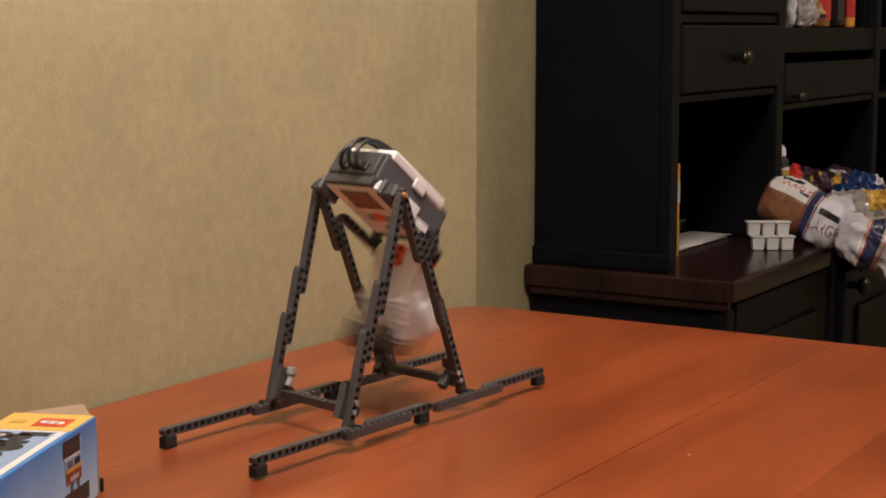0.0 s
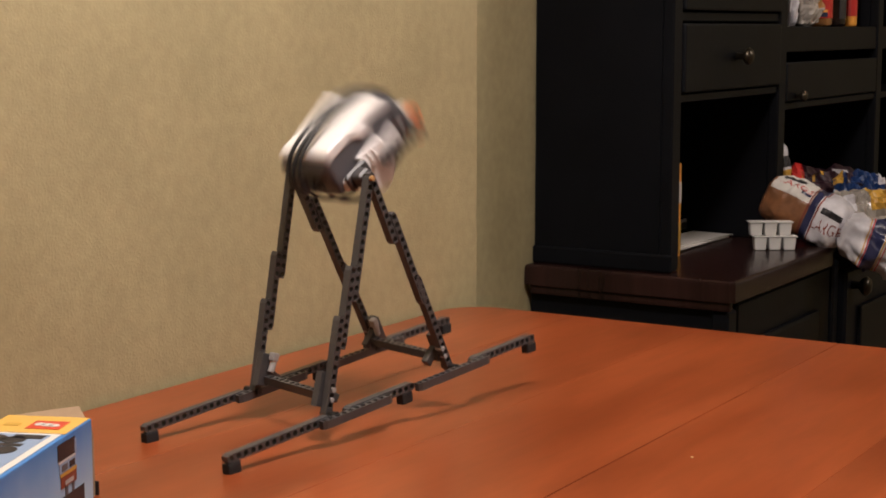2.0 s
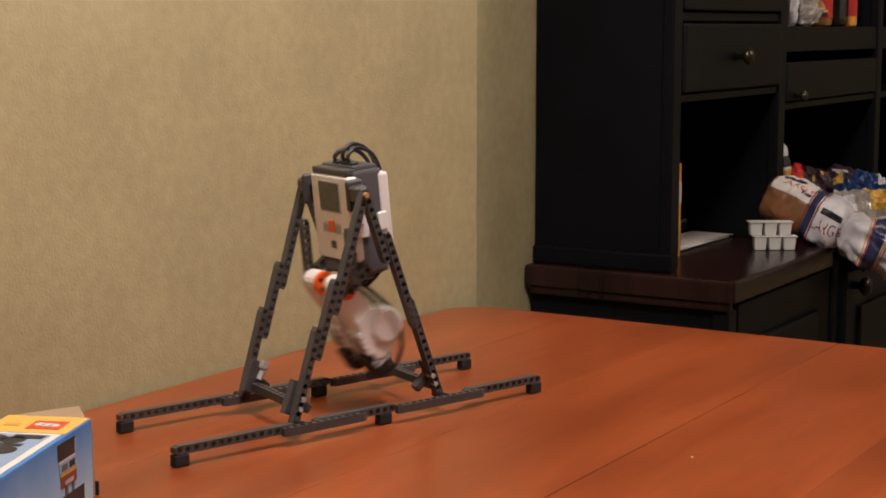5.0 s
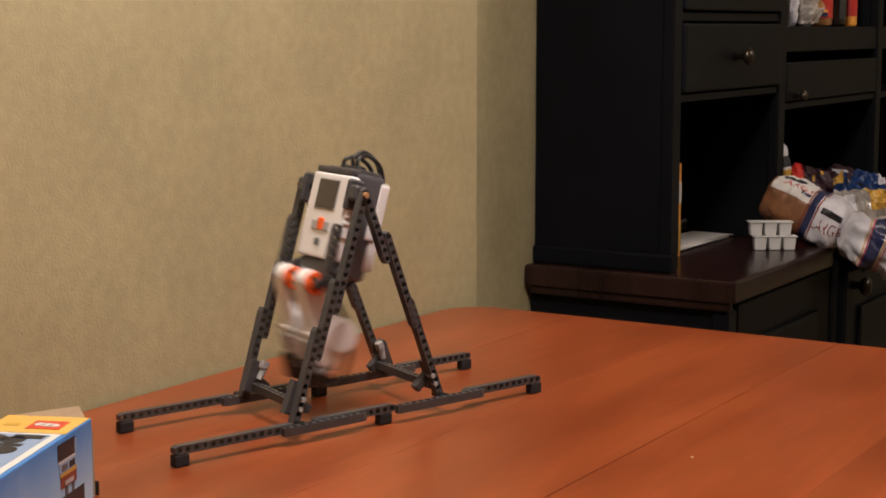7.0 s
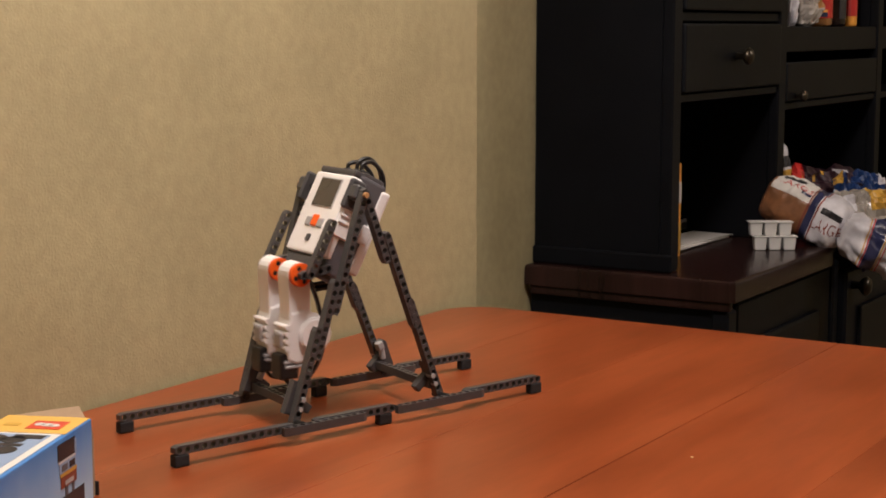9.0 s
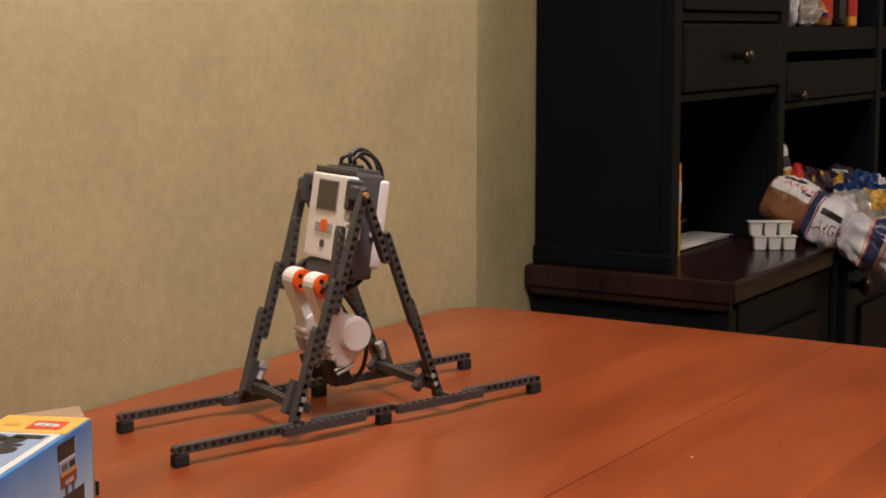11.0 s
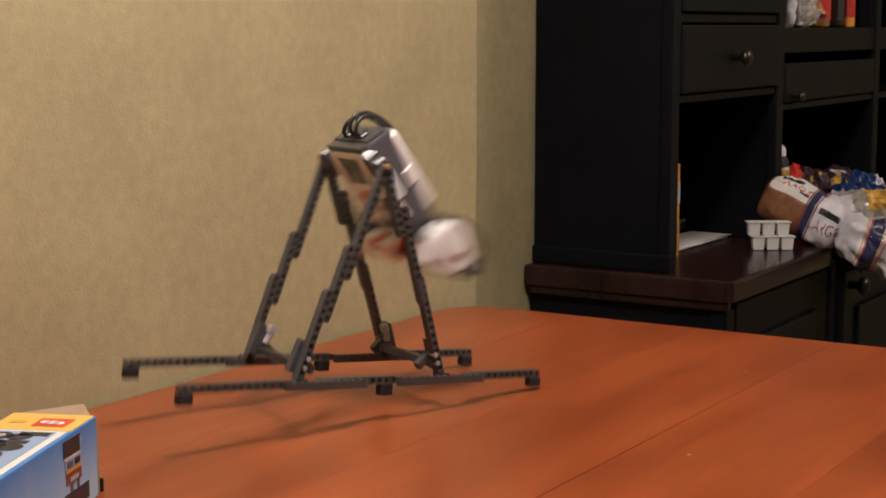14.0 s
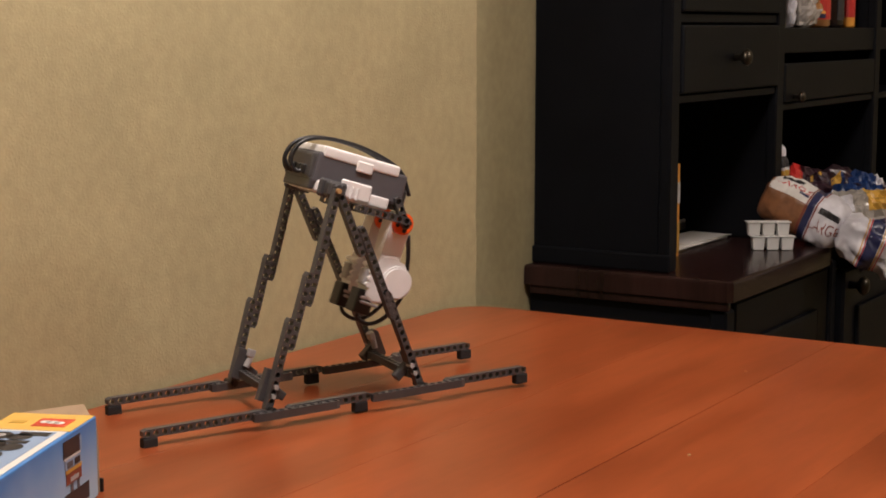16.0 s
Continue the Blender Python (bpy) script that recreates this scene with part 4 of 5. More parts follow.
    # seconds and the brick's angle
    walk(BRICK, [
        (0.000, axle_pose(50.3)),
        (0.033, axle_pose(43.7)),
        (0.067, axle_pose(33.4)),
        (0.100, axle_pose(17.7)),
        (0.133, axle_pose(-7.8)),
        (0.167, axle_pose(-38.7)),
        (0.200, axle_pose(-64.7)),
        (0.300, axle_pose(-103.0)),
        (0.333, axle_pose(-115.9)),
        (0.367, axle_pose(-127.9)),
        (0.400, axle_pose(-133.7)),
        (0.433, axle_pose(-131.9)),
        (0.467, axle_pose(-124.0)),
        (0.500, axle_pose(-109.0)),
        (0.533, axle_pose(-83.3)),
        (0.567, axle_pose(-50.5)),
        (0.600, axle_pose(-21.4)),
        (0.700, axle_pose(34.3)),
        (0.800, axle_pose(82.8)),
        (0.833, axle_pose(93.4)),
        (0.867, axle_pose(100.1)),
        (0.900, axle_pose(95.0)),
        (0.933, axle_pose(70.4)),
        (0.967, axle_pose(34.1)),
        (1.000, axle_pose(2.0)),
        (1.100, axle_pose(-53.3)),
        (1.200, axle_pose(-73.8)),
        (1.233, axle_pose(-77.9)),
        (1.267, axle_pose(-79.4)),
        (1.300, axle_pose(-70.6)),
        (1.333, axle_pose(-42.7)),
        (1.367, axle_pose(-4.6)),
        (1.400, axle_pose(25.2)),
        (1.500, axle_pose(45.0)),
        (1.600, axle_pose(80.1)),
        (1.633, axle_pose(76.2)),
        (1.667, axle_pose(64.7)),
        (1.700, axle_pose(47.0)),
        (1.733, axle_pose(21.8)),
        (1.767, axle_pose(-9.6)),
        (1.800, axle_pose(-41.9)),
        (1.833, axle_pose(-73.6)),
        (1.867, axle_pose(-106.2)),
        (1.900, axle_pose(-138.9)),
        (1.933, axle_pose(-172.9)),
        (1.967, axle_pose(-207.0)),
        (2.000, axle_pose(-236.9)),
        (2.100, axle_pose(-296.0)),
        (2.133, axle_pose(-329.5)),
        (2.167, axle_pose(-368.2)),
        (2.200, axle_pose(-401.7)),
        (2.300, axle_pose(-461.2)),
        (2.400, axle_pose(-413.2)),
        (2.433, axle_pose(-385.9)),
        (2.467, axle_pose(-354.5)),
        (2.500, axle_pose(-329.0)),
        (2.600, axle_pose(-297.8)),
        (2.700, axle_pose(-304.6)),
        (2.800, axle_pose(-340.8)),
        (2.900, axle_pose(-376.0)),
        (3.000, axle_pose(-414.1)),
        (3.100, axle_pose(-416.6)),
        (3.200, axle_pose(-401.4)),
        (3.300, axle_pose(-350.6)),
        (3.400, axle_pose(-339.4)),
        (3.500, axle_pose(-347.6)),
        (3.600, axle_pose(-378.2)),
        (3.700, axle_pose(-402.8)),
        (3.800, axle_pose(-411.2)),
        (3.900, axle_pose(-397.9)),
        (4.000, axle_pose(-372.3)),
        (4.100, axle_pose(-348.4)),
        (4.200, axle_pose(-344.8)),
        (4.300, axle_pose(-362.7)),
        (4.400, axle_pose(-386.6)),
        (4.500, axle_pose(-403.7)),
        (4.600, axle_pose(-403.4)),
        (4.700, axle_pose(-386.2)),
        (4.800, axle_pose(-363.7)),
        (4.900, axle_pose(-350.2)),
        (5.000, axle_pose(-354.2)),
        (5.100, axle_pose(-372.6)),
        (5.200, axle_pose(-393.2)),
        (5.300, axle_pose(-402.9)),
        (5.400, axle_pose(-395.8)),
        (5.500, axle_pose(-377.0)),
        (5.600, axle_pose(-358.8)),
        (5.700, axle_pose(-352.7)),
        (5.800, axle_pose(-362.3)),
        (5.900, axle_pose(-380.9)),
        (6.000, axle_pose(-396.4)),
        (6.100, axle_pose(-399.1)),
        (6.200, axle_pose(-387.7)),
        (6.300, axle_pose(-368.4)),
        (6.400, axle_pose(-353.6)),
        (6.500, axle_pose(-353.6)),
        (6.600, axle_pose(-367.7)),
        (6.700, axle_pose(-382.1)),
        (6.800, axle_pose(-398.0)),
        (6.900, axle_pose(-396.4)),
        (7.000, axle_pose(-375.3)),
        (7.100, axle_pose(-362.6)),
        (7.200, axle_pose(-353.6)),
        (7.300, axle_pose(-359.6)),
        (7.400, axle_pose(-373.3)),
        (7.500, axle_pose(-388.6)),
        (7.600, axle_pose(-395.5)),
        (7.700, axle_pose(-389.3)),
        (7.800, axle_pose(-367.9)),
        (7.900, axle_pose(-356.5)),
        (8.000, axle_pose(-355.9)),
        (8.100, axle_pose(-367.0)),
        (8.200, axle_pose(-380.5)),
        (8.300, axle_pose(-391.1)),
        (8.500, axle_pose(-382.1)),
        (8.600, axle_pose(-364.7)),
        (8.700, axle_pose(-357.3)),
        (8.800, axle_pose(-360.9)),
        (8.900, axle_pose(-382.5)),
        (9.000, axle_pose(-386.9)),
        (9.100, axle_pose(-392.8)),
        (9.200, axle_pose(-379.0)),
        (9.300, axle_pose(-369.8)),
        (9.400, axle_pose(-362.8)),
        (9.500, axle_pose(-365.1)),
        (9.600, axle_pose(-374.7)),
        (9.700, axle_pose(-385.2)),
        (9.800, axle_pose(-390.1)),
        (9.900, axle_pose(-386.5)),
        (10.000, axle_pose(-377.2)),
        (10.100, axle_pose(-368.3)),
        (10.200, axle_pose(-365.4)),
        (10.300, axle_pose(-369.9)),
        (10.400, axle_pose(-378.6)),
        (10.500, axle_pose(-385.7)),
        (10.600, axle_pose(-386.9)),
        (10.700, axle_pose(-381.9)),
        (10.800, axle_pose(-374.2)),
        (10.900, axle_pose(-368.9)),
        (11.000, axle_pose(-369.0)),
        (11.100, axle_pose(-374.0)),
        (11.200, axle_pose(-380.5)),
        (11.300, axle_pose(-383.7)),
        (11.400, axle_pose(-380.5)),
        (11.500, axle_pose(-374.6)),
        (11.600, axle_pose(-368.4)),
        (11.800, axle_pose(-373.9)),
        (11.900, axle_pose(-377.1)),
        (12.000, axle_pose(-387.7)),
        (12.100, axle_pose(-391.9)),
        (12.200, axle_pose(-386.0)),
        (12.300, axle_pose(-376.7)),
        (12.400, axle_pose(-360.2)),
        (12.500, axle_pose(-336.0)),
        (12.533, axle_pose(-334.1)),
        (12.567, axle_pose(-335.2)),
        (12.600, axle_pose(-339.9)),
        (12.700, axle_pose(-375.1)),
        (12.800, axle_pose(-385.8)),
        (12.833, axle_pose(-389.4)),
        (12.867, axle_pose(-392.9)),
        (12.900, axle_pose(-395.1)),
        (13.000, axle_pose(-393.5)),
        (13.100, axle_pose(-376.4)),
        (13.200, axle_pose(-323.7)),
        (13.300, axle_pose(-307.1)),
        (13.333, axle_pose(-310.3)),
        (13.367, axle_pose(-318.1)),
        (13.400, axle_pose(-331.3)),
        (13.433, axle_pose(-353.4)),
        (13.467, axle_pose(-381.1)),
        (13.500, axle_pose(-405.3)),
        (13.600, axle_pose(-448.5)),
        (13.700, axle_pose(-487.6)),
        (13.800, axle_pose(-482.2)),
        (13.833, axle_pose(-458.3)),
        (13.867, axle_pose(-425.2)),
        (13.900, axle_pose(-394.0)),
        (13.933, axle_pose(-367.5)),
        (13.967, axle_pose(-342.9)),
        (14.000, axle_pose(-322.5)),
        (14.100, axle_pose(-289.2)),
        (14.133, axle_pose(-278.5)),
        (14.167, axle_pose(-269.1)),
        (14.200, axle_pose(-267.6)),
        (14.233, axle_pose(-277.9)),
        (14.267, axle_pose(-296.1)),
        (14.300, axle_pose(-317.1)),
        (14.333, axle_pose(-340.6)),
        (14.367, axle_pose(-366.9)),
        (14.400, axle_pose(-391.4)),
        (14.500, axle_pose(-450.0)),
        (14.600, axle_pose(-458.4)),
        (14.633, axle_pose(-444.5)),
        (14.667, axle_pose(-423.0)),
        (14.700, axle_pose(-398.4)),
        (14.733, axle_pose(-369.0)),
        (14.767, axle_pose(-336.4)),
        (14.800, axle_pose(-310.5)),
        (14.900, axle_pose(-281.5)),
        (14.933, axle_pose(-278.3)),
        (14.967, axle_pose(-278.7)),
        (15.000, axle_pose(-284.7)),
        (15.033, axle_pose(-297.3)),
        (15.067, axle_pose(-315.5)),
        (15.100, axle_pose(-338.9)),
        (15.133, axle_pose(-367.6)),
        (15.167, axle_pose(-401.6)),
        (15.200, axle_pose(-440.4)),
        (15.233, axle_pose(-488.8)),
        (15.267, axle_pose(-542.1)),
        (15.300, axle_pose(-585.5)),
        (15.333, axle_pose(-609.1)),
        (15.367, axle_pose(-622.9)),
        (15.400, axle_pose(-642.0)),
        (15.433, axle_pose(-674.4)),
        (15.467, axle_pose(-712.2)),
        (15.500, axle_pose(-747.0)),
        (15.533, axle_pose(-779.5)),
        (15.567, axle_pose(-808.9)),
        (15.600, axle_pose(-824.7)),
        (15.700, axle_pose(-780.2)),
        (15.733, axle_pose(-753.4)),
        (15.767, axle_pose(-722.2)),
        (15.800, axle_pose(-696.4)),
        (15.900, axle_pose(-661.8)),
        (15.950, axle_pose(-653.5)),
        (15.980, axle_pose(-648.6)),
        (16.000, axle_pose(-647.6)),
    ])
    # seconds, the brick's and the motor's angle
    walk(MOTORS[0], [
        (0.000, motor_pose(50.3, -20.7, -1)),
        (0.033, motor_pose(43.7, -50.0, -1)),
        (0.067, motor_pose(33.4, -90.9, -1)),
        (0.100, motor_pose(17.7, -124.6, -1)),
        (0.133, motor_pose(-7.8, -142.2, -1)),
        (0.167, motor_pose(-38.7, -152.7, -1)),
        (0.200, motor_pose(-64.7, -163.9, -1)),
        (0.300, motor_pose(-103.0, -210.4, -1)),
        (0.333, motor_pose(-115.9, -196.9, -1)),
        (0.367, motor_pose(-127.9, -170.1, -1)),
        (0.400, motor_pose(-133.7, -138.3, -1)),
        (0.433, motor_pose(-131.9, -100.9, -1)),
        (0.467, motor_pose(-124.0, -58.5, -1)),
        (0.500, motor_pose(-109.0, -20.0, -1)),
        (0.533, motor_pose(-83.3, 12.9, -1)),
        (0.567, motor_pose(-50.5, 41.9, -1)),
        (0.600, motor_pose(-21.4, 62.5, -1)),
        (0.700, motor_pose(34.3, 70.3, -1)),
        (0.800, motor_pose(82.8, 16.3, -1)),
        (0.833, motor_pose(93.4, -4.1, -1)),
        (0.867, motor_pose(100.1, -26.0, -1)),
        (0.900, motor_pose(95.0, -50.7, -1)),
        (0.933, motor_pose(70.4, -83.1, -1)),
        (0.967, motor_pose(34.1, -118.4, -1)),
        (1.000, motor_pose(2.0, -143.0, -1)),
        (1.100, motor_pose(-53.3, -139.5, -1)),
        (1.200, motor_pose(-73.8, -115.0, -1)),
        (1.233, motor_pose(-77.9, -93.8, -1)),
        (1.267, motor_pose(-79.4, -66.3, -1)),
        (1.300, motor_pose(-70.6, -33.4, -1)),
        (1.333, motor_pose(-42.7, 11.4, -1)),
        (1.367, motor_pose(-4.6, 61.5, -1)),
        (1.400, motor_pose(25.2, 96.9, -1)),
        (1.500, motor_pose(45.0, 94.0, -1)),
        (1.600, motor_pose(80.1, 45.0, -1)),
        (1.633, motor_pose(76.2, 3.3, -1)),
        (1.667, motor_pose(64.7, -48.7, -1)),
        (1.700, motor_pose(47.0, -96.8, -1)),
        (1.733, motor_pose(21.8, -134.1, -1)),
        (1.767, motor_pose(-9.6, -167.5, -1)),
        (1.800, motor_pose(-41.9, -202.7, -1)),
        (1.833, motor_pose(-73.6, -243.2, -1)),
        (1.867, motor_pose(-106.2, -285.5, -1)),
        (1.900, motor_pose(-138.9, -325.2, -1)),
        (1.933, motor_pose(-172.9, -361.6, -1)),
        (1.967, motor_pose(-207.0, -395.3, -1)),
        (2.000, motor_pose(-236.9, -424.3, -1)),
        (2.100, motor_pose(-296.0, -480.7, -1)),
        (2.133, motor_pose(-329.5, -518.1, -1)),
        (2.167, motor_pose(-368.2, -562.5, -1)),
        (2.200, motor_pose(-401.7, -599.1, -1)),
        (2.300, motor_pose(-461.2, -648.4, -1)),
        (2.400, motor_pose(-413.2, -602.1, -1)),
        (2.433, motor_pose(-385.9, -563.2, -1)),
        (2.467, motor_pose(-354.5, -515.5, -1)),
        (2.500, motor_pose(-329.0, -476.0, -1)),
        (2.600, motor_pose(-297.8, -423.5, -1)),
        (2.700, motor_pose(-304.6, -393.0, -1)),
        (2.800, motor_pose(-340.8, -377.8, -1)),
        (2.900, motor_pose(-376.0, -401.2, -1)),
        (3.000, motor_pose(-414.1, -381.1, -1)),
        (3.100, motor_pose(-416.6, -377.7, -1)),
        (3.200, motor_pose(-401.4, -367.8, -1)),
        (3.300, motor_pose(-350.6, -322.1, -1)),
        (3.400, motor_pose(-339.4, -308.7, -1)),
        (3.500, motor_pose(-347.6, -318.4, -1)),
        (3.600, motor_pose(-378.2, -350.6, -1)),
        (3.700, motor_pose(-402.8, -372.7, -1)),
        (3.800, motor_pose(-411.2, -381.7, -1)),
        (3.900, motor_pose(-397.9, -367.4, -1)),
        (4.000, motor_pose(-372.3, -343.5, -1)),
        (4.100, motor_pose(-348.4, -319.1, -1)),
        (4.200, motor_pose(-344.8, -313.7, -1)),
        (4.300, motor_pose(-362.7, -333.7, -1)),
        (4.400, motor_pose(-386.6, -357.6, -1)),
        (4.500, motor_pose(-403.7, -374.7, -1)),
        (4.600, motor_pose(-403.4, -374.4, -1)),
        (4.700, motor_pose(-386.2, -357.2, -1)),
        (4.800, motor_pose(-363.7, -334.7, -1)),
        (4.900, motor_pose(-350.2, -321.2, -1)),
        (5.000, motor_pose(-354.2, -325.2, -1)),
        (5.100, motor_pose(-372.6, -343.6, -1)),
        (5.200, motor_pose(-393.2, -364.2, -1)),
        (5.300, motor_pose(-402.9, -373.9, -1)),
        (5.400, motor_pose(-395.8, -366.8, -1)),
        (5.500, motor_pose(-377.0, -348.0, -1)),
        (5.600, motor_pose(-358.8, -329.8, -1)),
        (5.700, motor_pose(-352.7, -323.7, -1)),
        (5.800, motor_pose(-362.3, -333.3, -1)),
        (5.900, motor_pose(-380.9, -351.9, -1)),
        (6.000, motor_pose(-396.4, -367.4, -1)),
        (6.100, motor_pose(-399.1, -370.1, -1)),
        (6.200, motor_pose(-387.7, -358.7, -1)),
        (6.300, motor_pose(-368.4, -337.2, -1)),
        (6.400, motor_pose(-353.6, -325.2, -1)),
        (6.500, motor_pose(-353.6, -325.7, -1)),
        (6.600, motor_pose(-367.7, -338.1, -1)),
        (6.700, motor_pose(-382.1, -353.8, -1)),
        (6.800, motor_pose(-398.0, -369.5, -1)),
        (6.900, motor_pose(-396.4, -367.7, -1)),
        (7.000, motor_pose(-375.3, -347.2, -1)),
        (7.100, motor_pose(-362.6, -332.9, -1)),
        (7.200, motor_pose(-353.6, -325.2, -1)),
        (7.300, motor_pose(-359.6, -332.0, -1)),
        (7.400, motor_pose(-373.3, -345.7, -1)),
        (7.500, motor_pose(-388.6, -361.0, -1)),
        (7.600, motor_pose(-395.5, -366.8, -1)),
        (7.700, motor_pose(-389.3, -362.1, -1)),
        (7.800, motor_pose(-367.9, -340.6, -1)),
        (7.900, motor_pose(-356.5, -330.1, -1)),
        (8.000, motor_pose(-355.9, -328.2, -1)),
        (8.100, motor_pose(-367.0, -339.4, -1)),
        (8.200, motor_pose(-380.5, -355.1, -1)),
        (8.300, motor_pose(-391.1, -363.5, -1)),
        (8.500, motor_pose(-382.1, -353.0, -1)),
        (8.600, motor_pose(-364.7, -334.3, -1)),
        (8.700, motor_pose(-357.3, -330.9, -1)),
        (8.800, motor_pose(-360.9, -333.3, -1)),
        (8.900, motor_pose(-382.5, -353.0, -1)),
        (9.000, motor_pose(-386.9, -359.4, -1)),
        (9.100, motor_pose(-392.8, -363.2, -1)),
        (9.200, motor_pose(-379.0, -352.0, -1)),
        (9.300, motor_pose(-369.8, -340.8, -1)),
        (9.400, motor_pose(-362.8, -333.8, -1)),
        (9.500, motor_pose(-365.1, -336.1, -1)),
        (9.600, motor_pose(-374.7, -345.7, -1)),
        (9.700, motor_pose(-385.2, -356.2, -1)),
        (9.800, motor_pose(-390.1, -361.1, -1)),
        (9.900, motor_pose(-386.5, -357.5, -1)),
        (10.000, motor_pose(-377.2, -348.2, -1)),
        (10.100, motor_pose(-368.3, -339.3, -1)),
        (10.200, motor_pose(-365.4, -336.4, -1)),
        (10.300, motor_pose(-369.9, -340.9, -1)),
        (10.400, motor_pose(-378.6, -349.6, -1)),
        (10.500, motor_pose(-385.7, -356.7, -1)),
        (10.600, motor_pose(-386.9, -357.9, -1)),
        (10.700, motor_pose(-381.9, -352.9, -1)),
        (10.800, motor_pose(-374.2, -345.2, -1)),
        (10.900, motor_pose(-368.9, -339.9, -1)),
        (11.000, motor_pose(-369.0, -340.0, -1)),
        (11.100, motor_pose(-374.0, -345.0, -1)),
        (11.200, motor_pose(-380.5, -351.5, -1)),
        (11.300, motor_pose(-383.7, -353.3, -1)),
        (11.400, motor_pose(-380.5, -352.0, -1)),
        (11.500, motor_pose(-374.6, -346.6, -1)),
        (11.600, motor_pose(-368.4, -341.1, -1)),
        (11.800, motor_pose(-373.9, -344.2, -1)),
        (11.900, motor_pose(-377.1, -348.3, -1)),
        (12.000, motor_pose(-387.7, -329.6, -1)),
        (12.100, motor_pose(-391.9, -314.9, -1)),
        (12.200, motor_pose(-386.0, -327.2, -1)),
        (12.300, motor_pose(-376.7, -343.0, -1)),
        (12.400, motor_pose(-360.2, -378.2, -1)),
        (12.500, motor_pose(-336.0, -439.0, -1)),
        (12.533, motor_pose(-334.1, -463.0, -1)),
        (12.567, motor_pose(-335.2, -488.3, -1)),
        (12.600, motor_pose(-339.9, -510.5, -1)),
        (12.700, motor_pose(-375.1, -555.1, -1)),
        (12.800, motor_pose(-385.8, -559.8, -1)),
        (12.833, motor_pose(-389.4, -529.3, -1)),
        (12.867, motor_pose(-392.9, -485.9, -1)),
        (12.900, motor_pose(-395.1, -448.3, -1)),
        (13.000, motor_pose(-393.5, -379.0, -1)),
        (13.100, motor_pose(-376.4, -331.9, -1)),
        (13.200, motor_pose(-323.7, -287.5, -1)),
        (13.300, motor_pose(-307.1, -339.7, -1)),
        (13.333, motor_pose(-310.3, -377.3, -1)),
        (13.367, motor_pose(-318.1, -422.8, -1)),
        (13.400, motor_pose(-331.3, -462.2, -1)),
        (13.433, motor_pose(-353.4, -490.4, -1)),
        (13.467, motor_pose(-381.1, -512.6, -1)),
        (13.500, motor_pose(-405.3, -530.7, -1)),
        (13.600, motor_pose(-448.5, -561.7, -1)),
        (13.700, motor_pose(-487.6, -501.2, -1)),
        (13.800, motor_pose(-482.2, -450.3, -1)),
        (13.833, motor_pose(-458.3, -411.0, -1)),
        (13.867, motor_pose(-425.2, -363.5, -1)),
        (13.900, motor_pose(-394.0, -324.2, -1)),
        (13.933, motor_pose(-367.5, -299.1, -1)),
        (13.967, motor_pose(-342.9, -282.2, -1)),
        (14.000, motor_pose(-322.5, -273.4, -1)),
        (14.100, motor_pose(-289.2, -294.6, -1)),
        (14.133, motor_pose(-278.5, -322.2, -1)),
        (14.167, motor_pose(-269.1, -358.1, -1)),
        (14.200, motor_pose(-267.6, -391.2, -1)),
        (14.233, motor_pose(-277.9, -417.6, -1)),
        (14.267, motor_pose(-296.1, -441.3, -1)),
        (14.300, motor_pose(-317.1, -462.6, -1)),
        (14.333, motor_pose(-340.6, -483.4, -1)),
        (14.367, motor_pose(-366.9, -501.9, -1)),
        (14.400, motor_pose(-391.4, -512.3, -1)),
        (14.500, motor_pose(-450.0, -490.0, -1)),
        (14.600, motor_pose(-458.4, -438.3, -1)),
        (14.633, motor_pose(-444.5, -398.0, -1)),
        (14.667, motor_pose(-423.0, -348.9, -1)),
        (14.700, motor_pose(-398.4, -309.0, -1)),
        (14.733, motor_pose(-369.0, -284.6, -1)),
        (14.767, motor_pose(-336.4, -269.3, -1)),
        (14.800, motor_pose(-310.5, -261.3, -1)),
        (14.900, motor_pose(-281.5, -279.4, -1)),
        (14.933, motor_pose(-278.3, -301.8, -1)),
        (14.967, motor_pose(-278.7, -332.0, -1)),
        (15.000, motor_pose(-284.7, -366.9, -1)),
        (15.033, motor_pose(-297.3, -407.0, -1)),
        (15.067, motor_pose(-315.5, -451.9, -1)),
        (15.100, motor_pose(-338.9, -497.2, -1)),
        (15.133, motor_pose(-367.6, -541.5, -1)),
        (15.167, motor_pose(-401.6, -586.2, -1)),
        (15.200, motor_pose(-440.4, -631.2, -1)),
        (15.233, motor_pose(-488.8, -678.7, -1)),
        (15.267, motor_pose(-542.1, -726.5, -1)),
        (15.300, motor_pose(-585.5, -768.0, -1)),
        (15.333, motor_pose(-609.1, -799.0, -1)),
        (15.367, motor_pose(-622.9, -823.8, -1)),
        (15.400, motor_pose(-642.0, -848.6, -1)),
        (15.433, motor_pose(-674.4, -875.8, -1)),
        (15.467, motor_pose(-712.2, -903.1, -1)),
        (15.500, motor_pose(-747.0, -929.4, -1)),
        (15.533, motor_pose(-779.5, -957.6, -1)),
        (15.567, motor_pose(-808.9, -984.8, -1)),
        (15.600, motor_pose(-824.7, -1001.3, -1)),
        (15.700, motor_pose(-780.2, -977.5, -1)),
        (15.733, motor_pose(-753.4, -940.0, -1)),
        (15.767, motor_pose(-722.2, -890.9, -1)),
        (15.800, motor_pose(-696.4, -850.3, -1)),
        (15.900, motor_pose(-661.8, -799.8, -1)),
        (15.950, motor_pose(-653.5, -762.0, -1)),
        (15.980, motor_pose(-648.6, -745.0, -1)),
